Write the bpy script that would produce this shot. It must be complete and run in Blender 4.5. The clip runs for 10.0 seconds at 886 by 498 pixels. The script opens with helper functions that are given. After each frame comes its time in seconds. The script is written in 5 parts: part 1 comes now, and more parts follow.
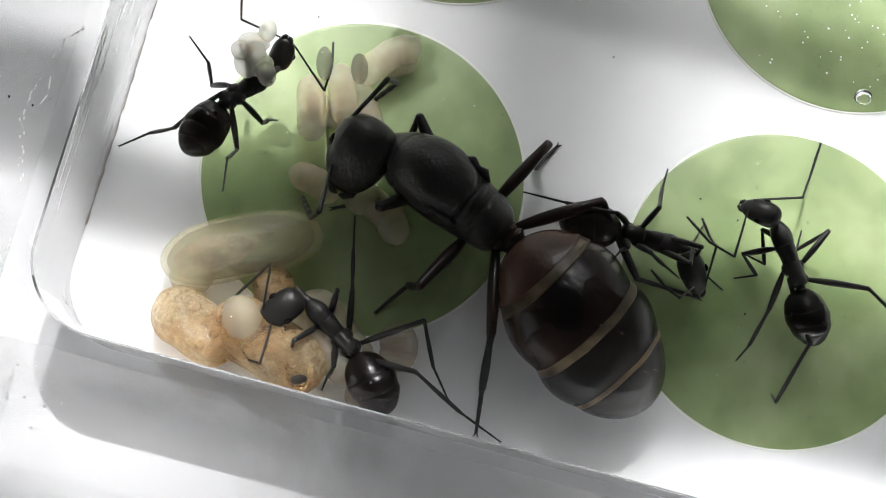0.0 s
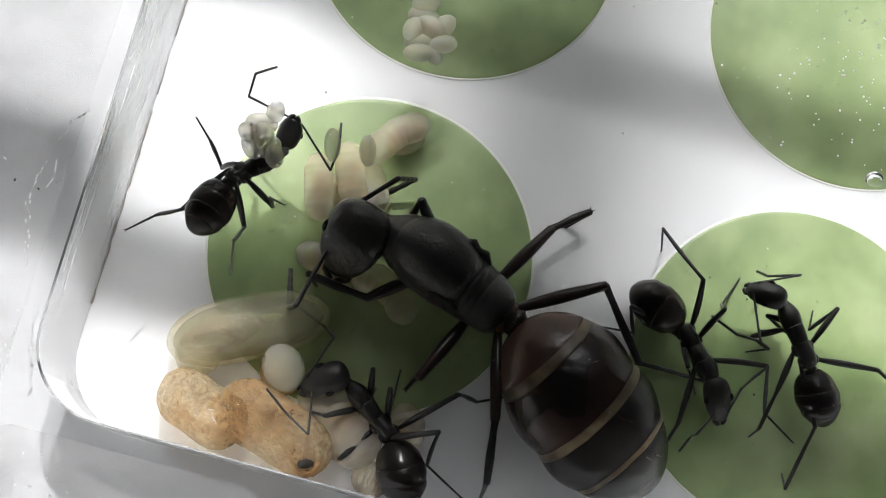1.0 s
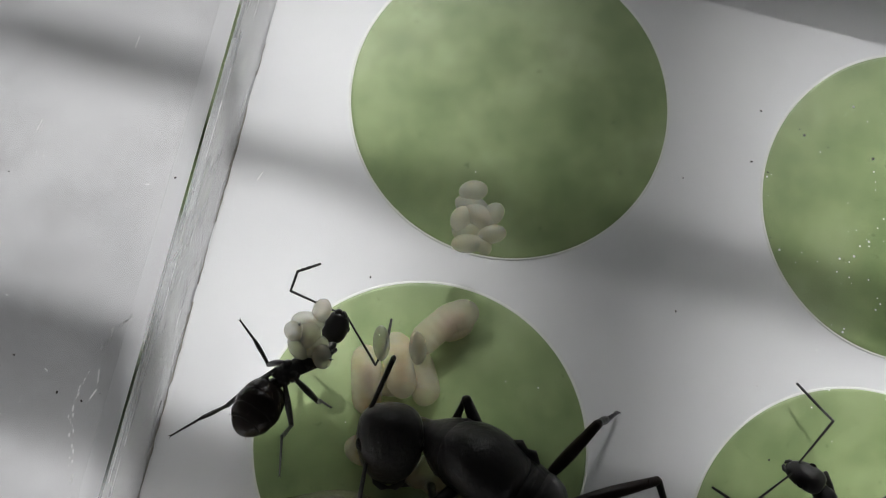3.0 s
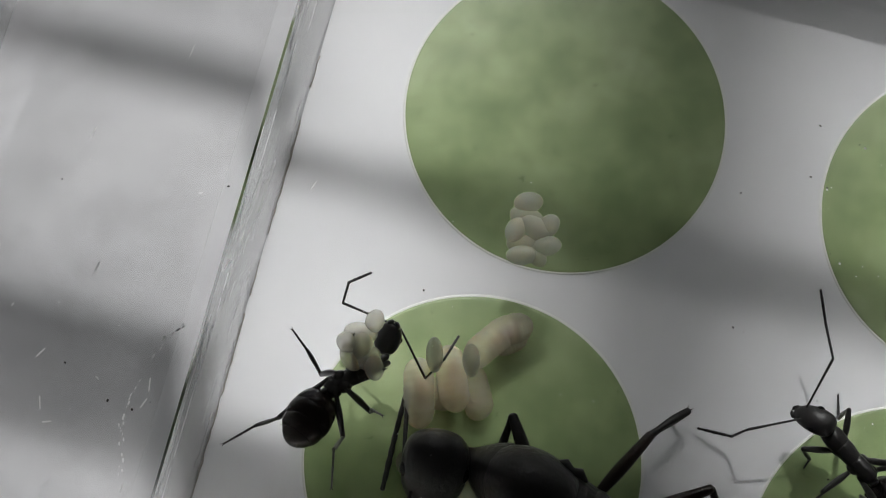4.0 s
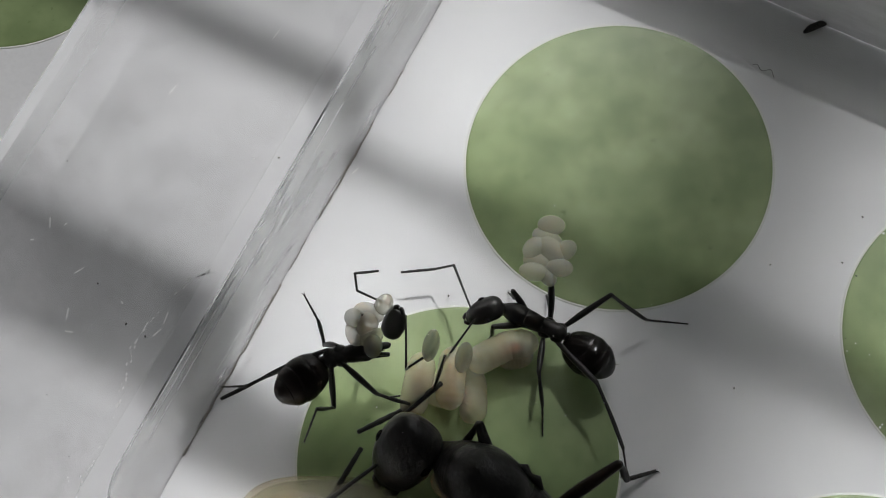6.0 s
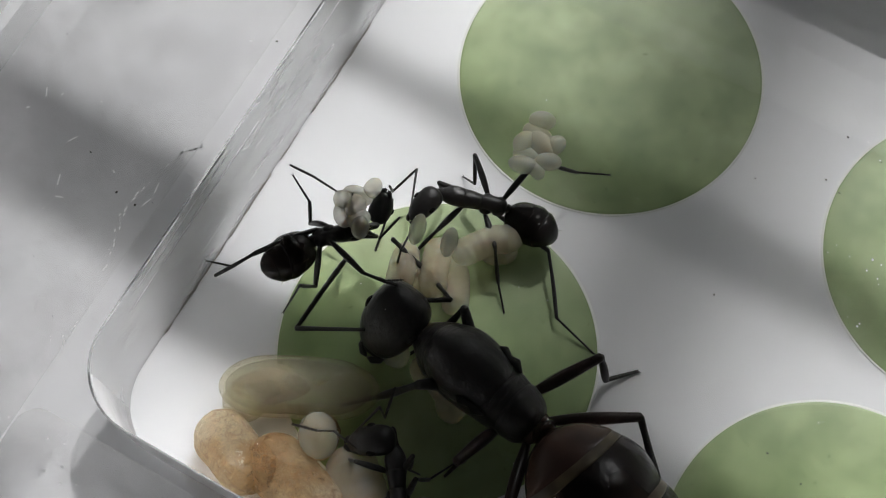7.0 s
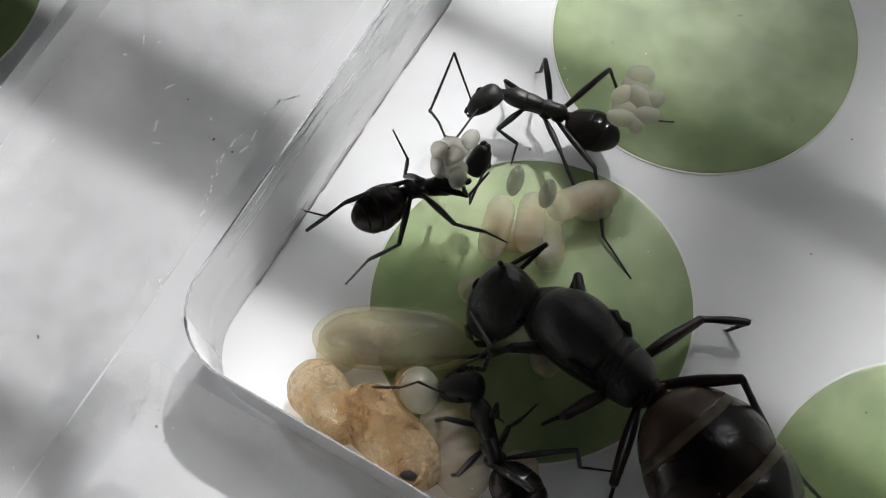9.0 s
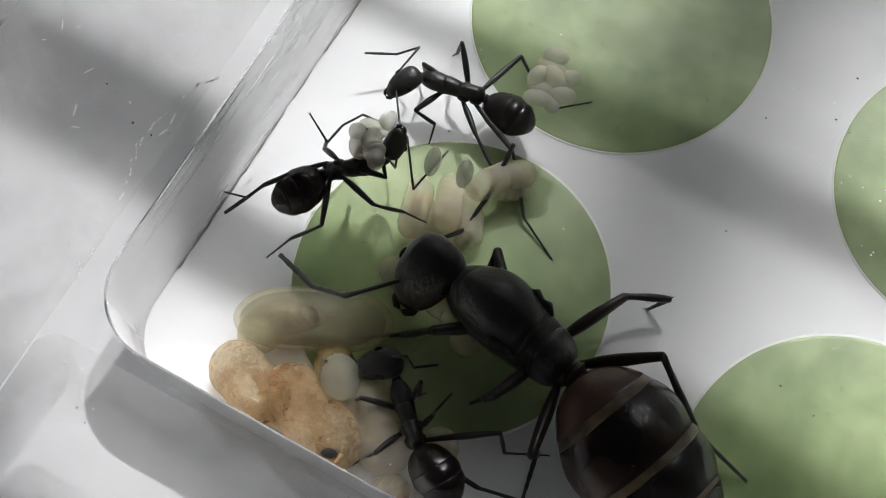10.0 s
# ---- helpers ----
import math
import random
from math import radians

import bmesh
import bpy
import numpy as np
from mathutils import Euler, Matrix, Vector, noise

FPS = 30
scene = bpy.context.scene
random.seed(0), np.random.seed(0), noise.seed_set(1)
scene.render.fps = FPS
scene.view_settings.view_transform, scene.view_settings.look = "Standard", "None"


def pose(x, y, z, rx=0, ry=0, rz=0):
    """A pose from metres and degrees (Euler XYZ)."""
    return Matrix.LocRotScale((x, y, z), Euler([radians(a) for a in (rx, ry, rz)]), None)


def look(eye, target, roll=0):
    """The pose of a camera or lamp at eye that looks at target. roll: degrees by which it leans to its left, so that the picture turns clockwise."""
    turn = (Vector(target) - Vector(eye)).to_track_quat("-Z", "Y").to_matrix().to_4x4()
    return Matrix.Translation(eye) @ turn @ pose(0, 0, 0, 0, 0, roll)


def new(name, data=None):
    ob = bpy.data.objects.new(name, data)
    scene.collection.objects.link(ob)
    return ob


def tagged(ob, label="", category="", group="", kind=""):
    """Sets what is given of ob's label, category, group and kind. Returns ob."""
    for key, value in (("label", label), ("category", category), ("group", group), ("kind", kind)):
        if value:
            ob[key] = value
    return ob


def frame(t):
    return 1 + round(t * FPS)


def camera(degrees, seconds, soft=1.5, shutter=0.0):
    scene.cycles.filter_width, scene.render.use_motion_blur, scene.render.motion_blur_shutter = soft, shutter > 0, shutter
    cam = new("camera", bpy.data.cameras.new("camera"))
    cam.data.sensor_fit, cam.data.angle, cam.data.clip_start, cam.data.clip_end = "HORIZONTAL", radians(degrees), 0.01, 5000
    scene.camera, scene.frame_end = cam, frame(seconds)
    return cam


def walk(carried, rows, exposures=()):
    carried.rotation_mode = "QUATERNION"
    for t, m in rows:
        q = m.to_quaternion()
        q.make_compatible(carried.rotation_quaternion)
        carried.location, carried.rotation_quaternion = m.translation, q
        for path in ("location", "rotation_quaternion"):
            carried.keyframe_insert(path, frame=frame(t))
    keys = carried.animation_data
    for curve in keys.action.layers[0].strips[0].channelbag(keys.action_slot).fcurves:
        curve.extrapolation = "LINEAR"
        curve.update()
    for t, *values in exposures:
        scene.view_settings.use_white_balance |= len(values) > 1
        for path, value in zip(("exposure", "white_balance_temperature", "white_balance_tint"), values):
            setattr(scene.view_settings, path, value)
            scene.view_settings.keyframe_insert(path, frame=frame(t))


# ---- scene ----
MM = 0.001  # everything below is built in millimetres and laid down in metres
cam = camera(28.52, 10.0, soft=0.75)
PATH = [
    (0, 2.948, -19.268, 73.505, 12.477, -4.242, 14.495),
    (0.5, 2.333, -19.745, 73.969, 12.201, -4.261, 14.807),
    (1, 1.541, -15.834, 73.787, 12.266, -4.393, 14.681),
    (1.5, 1.153, -14.211, 73.940, 12.278, -3.726, 14.713),
    (2, -1.043, -10.740, 73.907, 12.500, -3.891, 14.391),
    (2.2, -1.715, -10.067, 73.868, 12.643, -4.257, 14.175),
    (3.3, -2.330, -8.494, 73.238, 12.744, -3.620, 13.479),
    (3.5, -2.499, -8.413, 73.395, 13.074, -2.560, 13.753),
    (4, -2.029, -9.918, 72.268, 14.155, -2.513, 14.294),
    (4.5, 1.973, -9.127, 74.862, 15.833, 0.512, 17.520),
    (5, 6.859, -11.652, 74.955, 17.932, 2.864, 20.847),
    (5.2, 8.118, -12.038, 74.810, 18.719, 2.932, 22.746),
    (6.3, 10.516, -14.772, 74.314, 19.757, 2.835, 28.484),
    (6.5, 10.538, -16.902, 73.286, 20.257, 2.667, 29.204),
    (7, 13.252, -19.545, 72.812, 21.361, 1.150, 29.980),
    (7.5, 12.784, -18.816, 72.359, 21.582, 2.219, 30.150),
    (8, 13.278, -20.012, 71.847, 22.153, 2.178, 30.268),
    (8.5, 12.924, -21.431, 70.445, 21.629, 1.530, 30.630),
    (9, 12.053, -23.741, 71.090, 22.492, 1.545, 31.016),
    (9.5, 12.982, -23.697, 71.950, 22.221, 0.478, 30.065),
    (10, 13.748, -23.788, 71.545, 22.316, 0.348, 29.840),
]
walk(cam, [(t, pose(x * MM, y * MM, z * MM, rx, ry, rz)) for t, x, y, z, rx, ry, rz in PATH],
     exposures=[(0, 0.32), (1, 0.16), (2, -0.24), (4, -0.8), (5, -0.82), (6.5, -0.66), (8, -0.43), (10, -0.24)])

# ---- light ----
TO_SUN = Vector((-0.13, 0.62, 0.77)).normalized()
world = bpy.data.worlds.new("sky")
scene.world = world
world.use_nodes = True
wn, wl = world.node_tree.nodes, world.node_tree.links
sky = wn.new("ShaderNodeTexSky")
sky.sky_type, sky.sun_disc = "NISHITA", False
sky.sun_elevation, sky.sun_rotation = math.asin(TO_SUN.z), math.atan2(TO_SUN.x, TO_SUN.y)
grey = wn.new("ShaderNodeHueSaturation")
grey.inputs["Saturation"].default_value = 0.12
wl.new(sky.outputs["Color"], grey.inputs["Color"])
wl.new(grey.outputs["Color"], wn["Background"].inputs["Color"])
wn["Background"].inputs["Strength"].default_value = 0.008

sun = new("sun", bpy.data.lights.new("sun", "SUN"))
sun.data.energy, sun.data.angle, sun.data.color = 2.7, radians(0.6), (1.0, 0.992, 0.985)
sun.matrix_world = look(TO_SUN * 2, (0, 0, 0))

window = new("window_light", bpy.data.lights.new("window_light", "AREA"))  # small lamp added in the window's opening, for sky glints on the ants
window.data.shape, window.data.size, window.data.size_y = "RECTANGLE", 0.3, 0.25
window.data.energy, window.data.color = 0.9, (0.96, 0.98, 1.0)
window.matrix_world = look((-0.2, 0.99, 0.92), (0, 0, 0))


# ---- materials ----
def material(name, colour, rough, spec=0.5):
    m = bpy.data.materials.new(name)
    m.use_nodes = True
    b = m.node_tree.nodes["Principled BSDF"]
    b.inputs["Base Color"].default_value = (*colour, 1)
    b.inputs["Roughness"].default_value = rough
    b.inputs["Specular IOR Level"].default_value = spec
    return m, m.node_tree.nodes, m.node_tree.links, b


def grain(m, scale, detail=4.0, coords="Object"):
    """A noise in object space; scale in waves per metre."""
    n, l = m.node_tree.nodes, m.node_tree.links
    c, t = n.new("ShaderNodeTexCoord"), n.new("ShaderNodeTexNoise")
    t.inputs["Scale"].default_value, t.inputs["Detail"].default_value = scale, detail
    l.new(c.outputs[coords], t.inputs["Vector"])
    return t


def ramp(m, source, stops):
    n, l = m.node_tree.nodes, m.node_tree.links
    r = n.new("ShaderNodeValToRGB")
    r.color_ramp.elements[0].position, r.color_ramp.elements[1].position = stops[0][0], stops[-1][0]
    for p, _ in stops[1:-1]:
        r.color_ramp.elements.new(p)
    for e, (_, c) in zip(r.color_ramp.elements, stops):
        e.color = (*c, 1)
    l.new(source, r.inputs["Fac"])
    return r.outputs["Color"]


def mixed(m, fac, a, b, mode="MIX"):
    n, l = m.node_tree.nodes, m.node_tree.links
    x = n.new("ShaderNodeMix")
    x.data_type, x.blend_type = "RGBA", mode
    for socket, value in ((x.inputs["Factor"], fac), (x.inputs["A"], a), (x.inputs["B"], b)):
        if isinstance(value, bpy.types.NodeSocket):
            l.new(value, socket)
        else:
            socket.default_value = value
    return x.outputs["Result"]


def bump(m, bsdf, source, strength, distance):
    n, l = m.node_tree.nodes, m.node_tree.links
    x = n.new("ShaderNodeBump")
    x.inputs["Strength"].default_value, x.inputs["Distance"].default_value = strength, distance
    l.new(source, x.inputs["Height"])
    l.new(x.outputs["Normal"], bsdf.inputs["Normal"])


def make_paper():
    m, n, l, b = material("white_paper", (0.8, 0.8, 0.8), 0.55, 0.3)
    big, fine = grain(m, 160), grain(m, 4200, 6)
    a = ramp(m, big.outputs["Fac"], [(0.3, (0.745, 0.75, 0.765)), (0.7, (0.82, 0.825, 0.835))])
    c = ramp(m, fine.outputs["Fac"], [(0.35, (0.965, 0.965, 0.965)), (0.6, (1, 1, 1))])
    l.new(mixed(m, 1.0, a, c, "MULTIPLY"), b.inputs["Base Color"])
    bump(m, b, fine.outputs["Fac"], 0.06, 0.00002)
    return m


def make_green():
    m, n, l, b = material("green_print", (0.25, 0.4, 0.14), 0.42, 0.4)
    wash, mottle, speck = grain(m, 150, 4), grain(m, 480, 7), grain(m, 3600, 2)
    a = ramp(m, wash.outputs["Fac"], [(0.3, (0.185, 0.26, 0.1)), (0.5, (0.245, 0.325, 0.138)), (0.7, (0.33, 0.4, 0.21))])
    c = ramp(m, mottle.outputs["Fac"], [(0.3, (0.8, 0.83, 0.77)), (0.5, (1.0, 1.0, 1.0)), (0.7, (1.22, 1.17, 1.26))])
    d = ramp(m, speck.outputs["Fac"], [(0.24, (0.7, 0.72, 0.66)), (0.32, (1, 1, 1))])
    l.new(mixed(m, 1.0, mixed(m, 1.0, a, c, "MULTIPLY"), d, "MULTIPLY"), b.inputs["Base Color"])
    b.inputs["Coat Weight"].default_value, b.inputs["Coat Roughness"].default_value = 0.25, 0.4
    bump(m, b, mottle.outputs["Fac"], 0.12, 0.00005)
    return m


def make_acrylic(name, rough, streaks=False):
    m, n, l, b = material(name, (0.985, 0.99, 0.99), rough, 0.5)
    b.inputs["Transmission Weight"].default_value, b.inputs["IOR"].default_value = 1.0, 1.49
    if streaks:  # the marks of the milling cutter run level round the pocket
        c, s, t = n.new("ShaderNodeTexCoord"), n.new("ShaderNodeMapping"), n.new("ShaderNodeTexNoise")
        s.inputs["Scale"].default_value = (260, 260, 520)
        t.inputs["Scale"].default_value, t.inputs["Detail"].default_value = 1.0, 5
        l.new(c.outputs["Object"], s.inputs["Vector"])
        l.new(s.outputs["Vector"], t.inputs["Vector"])
        bump(m, b, t.outputs["Fac"], 0.016, 0.0002)
    else:
        bump(m, b, grain(m, 300, 2).outputs["Fac"], 0.02, 0.00003)
    return m


def make_chitin(name, dark, light, rough, bumpy=0.25, scale=700, leather=0.0):
    m, n, l, b = material(name, dark, rough, 0.5)
    big, fine = grain(m, scale, 2), grain(m, 8000, 3)
    l.new(ramp(m, big.outputs["Fac"], [(0.35, dark), (0.75, light)]), b.inputs["Base Color"])
    l.new(ramp(m, fine.outputs["Fac"], [(0.3, (rough - 0.008,) * 3), (0.7, (rough + 0.01,) * 3)]), b.inputs["Roughness"])
    if leather:  # shallow creases and pits of a stretched plate
        bump(m, b, grain(m, 2200, 3).outputs["Fac"], leather, 0.00011)
        b.inputs["Specular IOR Level"].default_value = 0.6
    else:
        bump(m, b, grain(m, 5200, 5).outputs["Fac"], bumpy, 0.00005)
    return m


def see_through(m, b, share, tint=(1, 1, 1), wet=None):
    """Lets a share of the light straight through; wet: the roughness of a clear film on top."""
    n, l = m.node_tree.nodes, m.node_tree.links
    t, x = n.new("ShaderNodeBsdfTransparent"), n.new("ShaderNodeMixShader")
    t.inputs["Color"].default_value = (*tint, 1)
    x.inputs["Fac"].default_value = 1 - share
    l.new(t.outputs["BSDF"], x.inputs[1])
    l.new(b.outputs["BSDF"], x.inputs[2])
    end = x
    if wet is not None:
        g, f, end = n.new("ShaderNodeBsdfGlossy"), n.new("ShaderNodeLayerWeight"), n.new("ShaderNodeMixShader")
        k = n.new("ShaderNodeMapRange")
        g.inputs["Roughness"].default_value, f.inputs["Blend"].default_value = wet, 0.12
        k.inputs["To Min"].default_value, k.inputs["To Max"].default_value = 0.035, 0.2
        l.new(f.outputs["Facing"], k.inputs["Value"])
        l.new(k.outputs["Result"], end.inputs["Fac"])
        l.new(x.outputs["Shader"], end.inputs[1])
        l.new(g.outputs["BSDF"], end.inputs[2])
    l.new(end.outputs["Shader"], n["Material Output"].inputs["Surface"])


def make_wax(name, low, high, rough, sub, scale=700, wrinkle=0.1, thin=0.5, dim=1.0):
    """Translucent skin of eggs, larvae and cocoons."""
    m, n, l, b = material(name, high, rough, 0.5)
    blot, fine = grain(m, scale, 4), grain(m, scale * 9, 4)
    l.new(ramp(m, blot.outputs["Fac"], [(0.3, low), (0.65, high)]), b.inputs["Base Color"])
    b.inputs["Subsurface Weight"].default_value = sub
    b.inputs["Subsurface Radius"].default_value = (1.0, 0.8, 0.55)
    b.inputs["Subsurface Scale"].default_value = 0.0006
    b.inputs["Roughness"].default_value = 0.4
    see_through(m, b, thin, [dim * (0.72 + 0.28 * v) for v in high], rough)  # thin wet flesh
    bump(m, b, fine.outputs["Fac"], wrinkle, 0.00005)
    return m


def make_frost(name, low, mid, high):
    m, n, l, b = material(name, (0.85, 0.85, 0.86), 0.5)
    t, x = n.new("ShaderNodeBsdfTransparent"), n.new("ShaderNodeMixShader")
    c, s, k = n.new("ShaderNodeTexCoord"), n.new("ShaderNodeMapping"), n.new("ShaderNodeTexNoise")
    s.inputs["Scale"].default_value = (210, 210, 1500)
    k.inputs["Scale"].default_value, k.inputs["Detail"].default_value = 1.0, 6
    l.new(c.outputs["Object"], s.inputs["Vector"])
    l.new(s.outputs["Vector"], k.inputs["Vector"])
    l.new(ramp(m, k.outputs["Fac"], [(0.35, (low,) * 3), (0.62, (mid,) * 3), (0.74, (high,) * 3)]), x.inputs["Fac"])
    l.new(t.outputs["BSDF"], x.inputs[1])
    l.new(b.outputs["BSDF"], x.inputs[2])
    l.new(x.outputs["Shader"], n["Material Output"].inputs["Surface"])
    return m


def make_silk():
    """Thin matted silk: fine fibres over tan and orange-brown blotches."""
    m, n, l, b = material("cocoon_silk", (0.5, 0.4, 0.28), 0.6, 0.3)
    blot, crease, fibre, fuzz = grain(m, 430, 5), grain(m, 1700, 6), grain(m, 6500, 4), grain(m, 14000, 2)
    crease.inputs["Distortion"].default_value = fibre.inputs["Distortion"].default_value = 2.2
    a = ramp(m, blot.outputs["Fac"], [(0.34, (0.33, 0.19, 0.09)), (0.48, (0.47, 0.34, 0.2)), (0.62, (0.56, 0.47, 0.33))])
    c = ramp(m, crease.outputs["Fac"], [(0.36, (0.74, 0.66, 0.58)), (0.48, (1, 1, 1)), (0.58, (1.0, 0.98, 0.95)), (0.64, (1.2, 1.2, 1.18))])
    d = ramp(m, fibre.outputs["Fac"], [(0.36, (0.8, 0.76, 0.7)), (0.5, (1, 1, 1)), (0.64, (1.15, 1.14, 1.1))])
    l.new(mixed(m, 1.0, mixed(m, 1.0, a, c, "MULTIPLY"), d, "MULTIPLY"), b.inputs["Base Color"])
    b.inputs["Subsurface Weight"].default_value, b.inputs["Subsurface Scale"].default_value = 0.35, 0.0005
    b.inputs["Subsurface Radius"].default_value = (1.0, 0.7, 0.4)
    relief = mixed(m, 0.5, mixed(m, 0.5, crease.outputs["Fac"], fibre.outputs["Fac"]), fuzz.outputs["Fac"])
    bump(m, b, relief, 1.0, 0.00013)
    see_through(m, b, 0.58, (0.97, 0.9, 0.78))
    return m


def make_smear():
    m, n, l, b = material("dried_smear", (0.85, 0.85, 0.86), 0.6)
    t, x = n.new("ShaderNodeBsdfTransparent"), n.new("ShaderNodeMixShader")
    cloud, fine = grain(m, 120, 6), grain(m, 900, 5)
    cloud.inputs["Distortion"].default_value = 0.35
    a = ramp(m, cloud.outputs["Fac"], [(0.4, (0.0,) * 3), (0.58, (0.11,) * 3), (0.72, (0.24,) * 3)])
    c = ramp(m, fine.outputs["Fac"], [(0.3, (0.7,) * 3), (0.7, (1.0,) * 3)])
    l.new(mixed(m, 1.0, a, c, "MULTIPLY"), x.inputs["Fac"])
    l.new(t.outputs["BSDF"], x.inputs[1])
    l.new(b.outputs["BSDF"], x.inputs[2])
    l.new(x.outputs["Shader"], n["Material Output"].inputs["Surface"])
    return m


SMEAR = make_smear()
# One milled frosting in two densities; the dense one is for casting shade.
SHADE_FROST, THIN_FROST = make_frost("shade_frost", 0.55, 0.66, 0.8), make_frost("thin_frost", 0.22, 0.28, 0.38)
PAPER, GREEN = make_paper(), make_green()
ACRYLIC, MILLED = make_acrylic("clear_acrylic", 0.0), make_acrylic("milled_acrylic", 0.05, True)
MATT = make_acrylic("matt_milled_acrylic", 0.32, True)
BLACK = make_chitin("black_chitin", (0.011, 0.0105, 0.0103), (0.021, 0.02, 0.0195), 0.36, 0.7)
SATIN = make_chitin("satin_black_chitin", (0.026, 0.025, 0.0243), (0.046, 0.044, 0.043), 0.31, 0.9)
GLOSSY = make_chitin("glossy_black_chitin", (0.006, 0.005, 0.005), (0.018, 0.012, 0.010), 0.2, 0.2)
PLATE = make_chitin("creased_black_chitin", (0.009, 0.0085, 0.0085), (0.02, 0.0165, 0.0155), 0.18, 0.03, 400, 0.5)
RUST = make_chitin("rust_brown_chitin", (0.07, 0.038, 0.029), (0.2, 0.108, 0.08), 0.26, 0.03, 260, 0.5)
BROWN = make_chitin("patched_brown_chitin", (0.008, 0.007, 0.007), (0.075, 0.04, 0.03), 0.21, 0.03, 330, 0.5)
MAHOGANY = make_chitin("mahogany_chitin", (0.016, 0.0105, 0.0095), (0.045, 0.025, 0.02), 0.28, 0.03, 300)
UMBER = make_chitin("umber_chitin", (0.009, 0.0065, 0.006), (0.034, 0.021, 0.015), 0.17, 0.02, 700)
MEMBRANE = make_chitin("tan_membrane", (0.07, 0.048, 0.027), (0.25, 0.185, 0.11), 0.35, 0.1, 900)
EYE = make_chitin("eye", (0.006, 0.006, 0.007), (0.012, 0.012, 0.013), 0.12, 0.02)
EGG = make_wax("egg_skin", (0.57, 0.56, 0.47), (0.7, 0.69, 0.59), 0.06, 0.6, 900, 0.03, 0.64)
CLEAR = make_wax("pupa_skin", (0.68, 0.59, 0.36), (0.84, 0.78, 0.53), 0.07, 0.4, 480, 0.06, 0.8)
CREAM = make_wax("larva_skin", (0.68, 0.58, 0.43), (0.84, 0.78, 0.64), 0.05, 0.6, 700, 0.06, 0.71)
LARVA = make_wax("larva_gut", (0.36, 0.2, 0.14), (0.55, 0.38, 0.28), 0.5, 0.5, 500, 0.05, 0.8)
PALE = make_wax("pale_larva_skin", (0.66, 0.68, 0.58), (0.8, 0.81, 0.72), 0.06, 0.6, 600, 0.05, 0.81)
FLUID = make_wax("pupa_fluid", (0.42, 0.42, 0.28), (0.55, 0.56, 0.4), 0.5, 0.3, 620, 0.05, 0.95, 0.94)
PUPA = make_wax("pupa_gut", (0.16, 0.08, 0.07), (0.36, 0.22, 0.19), 0.5, 0.3, 900, 0.12, 0.62)
COCOON = make_silk()
DUST, _, _, _ = material("dark_dust", (0.03, 0.028, 0.025), 0.8)
GLINT_RING, _, _, _ = material("glint_white", (0.84, 0.85, 0.8), 0.12)
SCRATCH, _, _, _ = material("white_scratch", (0.95, 0.95, 0.95), 0.5)
MARK, _, _, _ = material("tool_mark", (0.8, 0.8, 0.81), 0.4)
SEAM_GREY, _, _, _ = material("seam_grey", (0.3, 0.28, 0.25), 0.8)
def make_wall(name, low, high):
    m, n, l, b = material(name, high, 0.8)
    l.new(ramp(m, grain(m, 3, 5).outputs["Fac"], [(0.35, low), (0.65, high)]), b.inputs["Base Color"])
    return m


WALL, BOARD = make_wall("wall_paint", (0.3, 0.295, 0.285), (0.36, 0.355, 0.34)), make_wall("dark_boards", (0.09, 0.075, 0.06), (0.14, 0.12, 0.1))
SLAT, _, _, _ = material("painted_slat", (0.6, 0.6, 0.58), 0.5)


# ---- mesh helpers, in millimetres ----
def link(name, bm, mats, smooth=True):
    bmesh.ops.recalc_face_normals(bm, faces=bm.faces[:])
    bmesh.ops.scale(bm, vec=(MM, MM, MM), verts=bm.verts[:])
    me = bpy.data.meshes.new(name)
    bm.to_mesh(me)
    bm.free()
    for m in mats if isinstance(mats, (list, tuple)) else [mats]:
        me.materials.append(m)
    if smooth:
        me.polygons.foreach_set("use_smooth", [True] * len(me.polygons))
    return new(name, me)


def part(name, bm, mat, parent, label="", smooth=True):
    ob = link(name, bm, mat, smooth)
    ob.parent = parent
    return tagged(ob, label) if label else ob


def rings(bm, loops, close=True):
    """Skins a list of equal rings of points, closed at both ends."""
    vs = [[bm.verts.new(p) for p in loop] for loop in loops]
    n = len(vs[0])
    for a, b in zip(vs, vs[1:]):
        for i in range(n):
            bm.faces.new((a[i], a[(i + 1) % n], b[(i + 1) % n], b[i]))
    if close:
        bm.faces.new(vs[0])
        bm.faces.new(vs[-1])
    return vs


def lathe(bm, stations, seg=20):
    """A body along x: stations of x, y, z, half width, half height."""
    loops = []
    for x, y, z, ry, rz in stations:
        loop = []
        for i in range(seg):
            a = 2 * math.pi * i / seg
            loop.append((x, y + ry * math.cos(a), z + rz * math.sin(a)))
        loops.append(loop)
    rings(bm, loops)
    return bm


def smoothed(keys, count=18):
    """Stations between a few given ones, by a Catmull-Rom curve."""
    k = [keys[0], *keys, keys[-1]]
    out = []
    for i in range(count + 1):
        f = i / count * (len(keys) - 1)
        j = min(int(f), len(keys) - 2)
        u = f - j
        p = [np.array(v, float) for v in k[j:j + 4]]
        v = 0.5 * (2 * p[1] + (p[2] - p[0]) * u + (2 * p[0] - 5 * p[1] + 4 * p[2] - p[3]) * u * u
                   + (3 * p[1] - p[0] - 3 * p[2] + p[3]) * u ** 3)
        v[3:] = np.maximum(v[3:], 0.012)
        out.append(v)
    return out


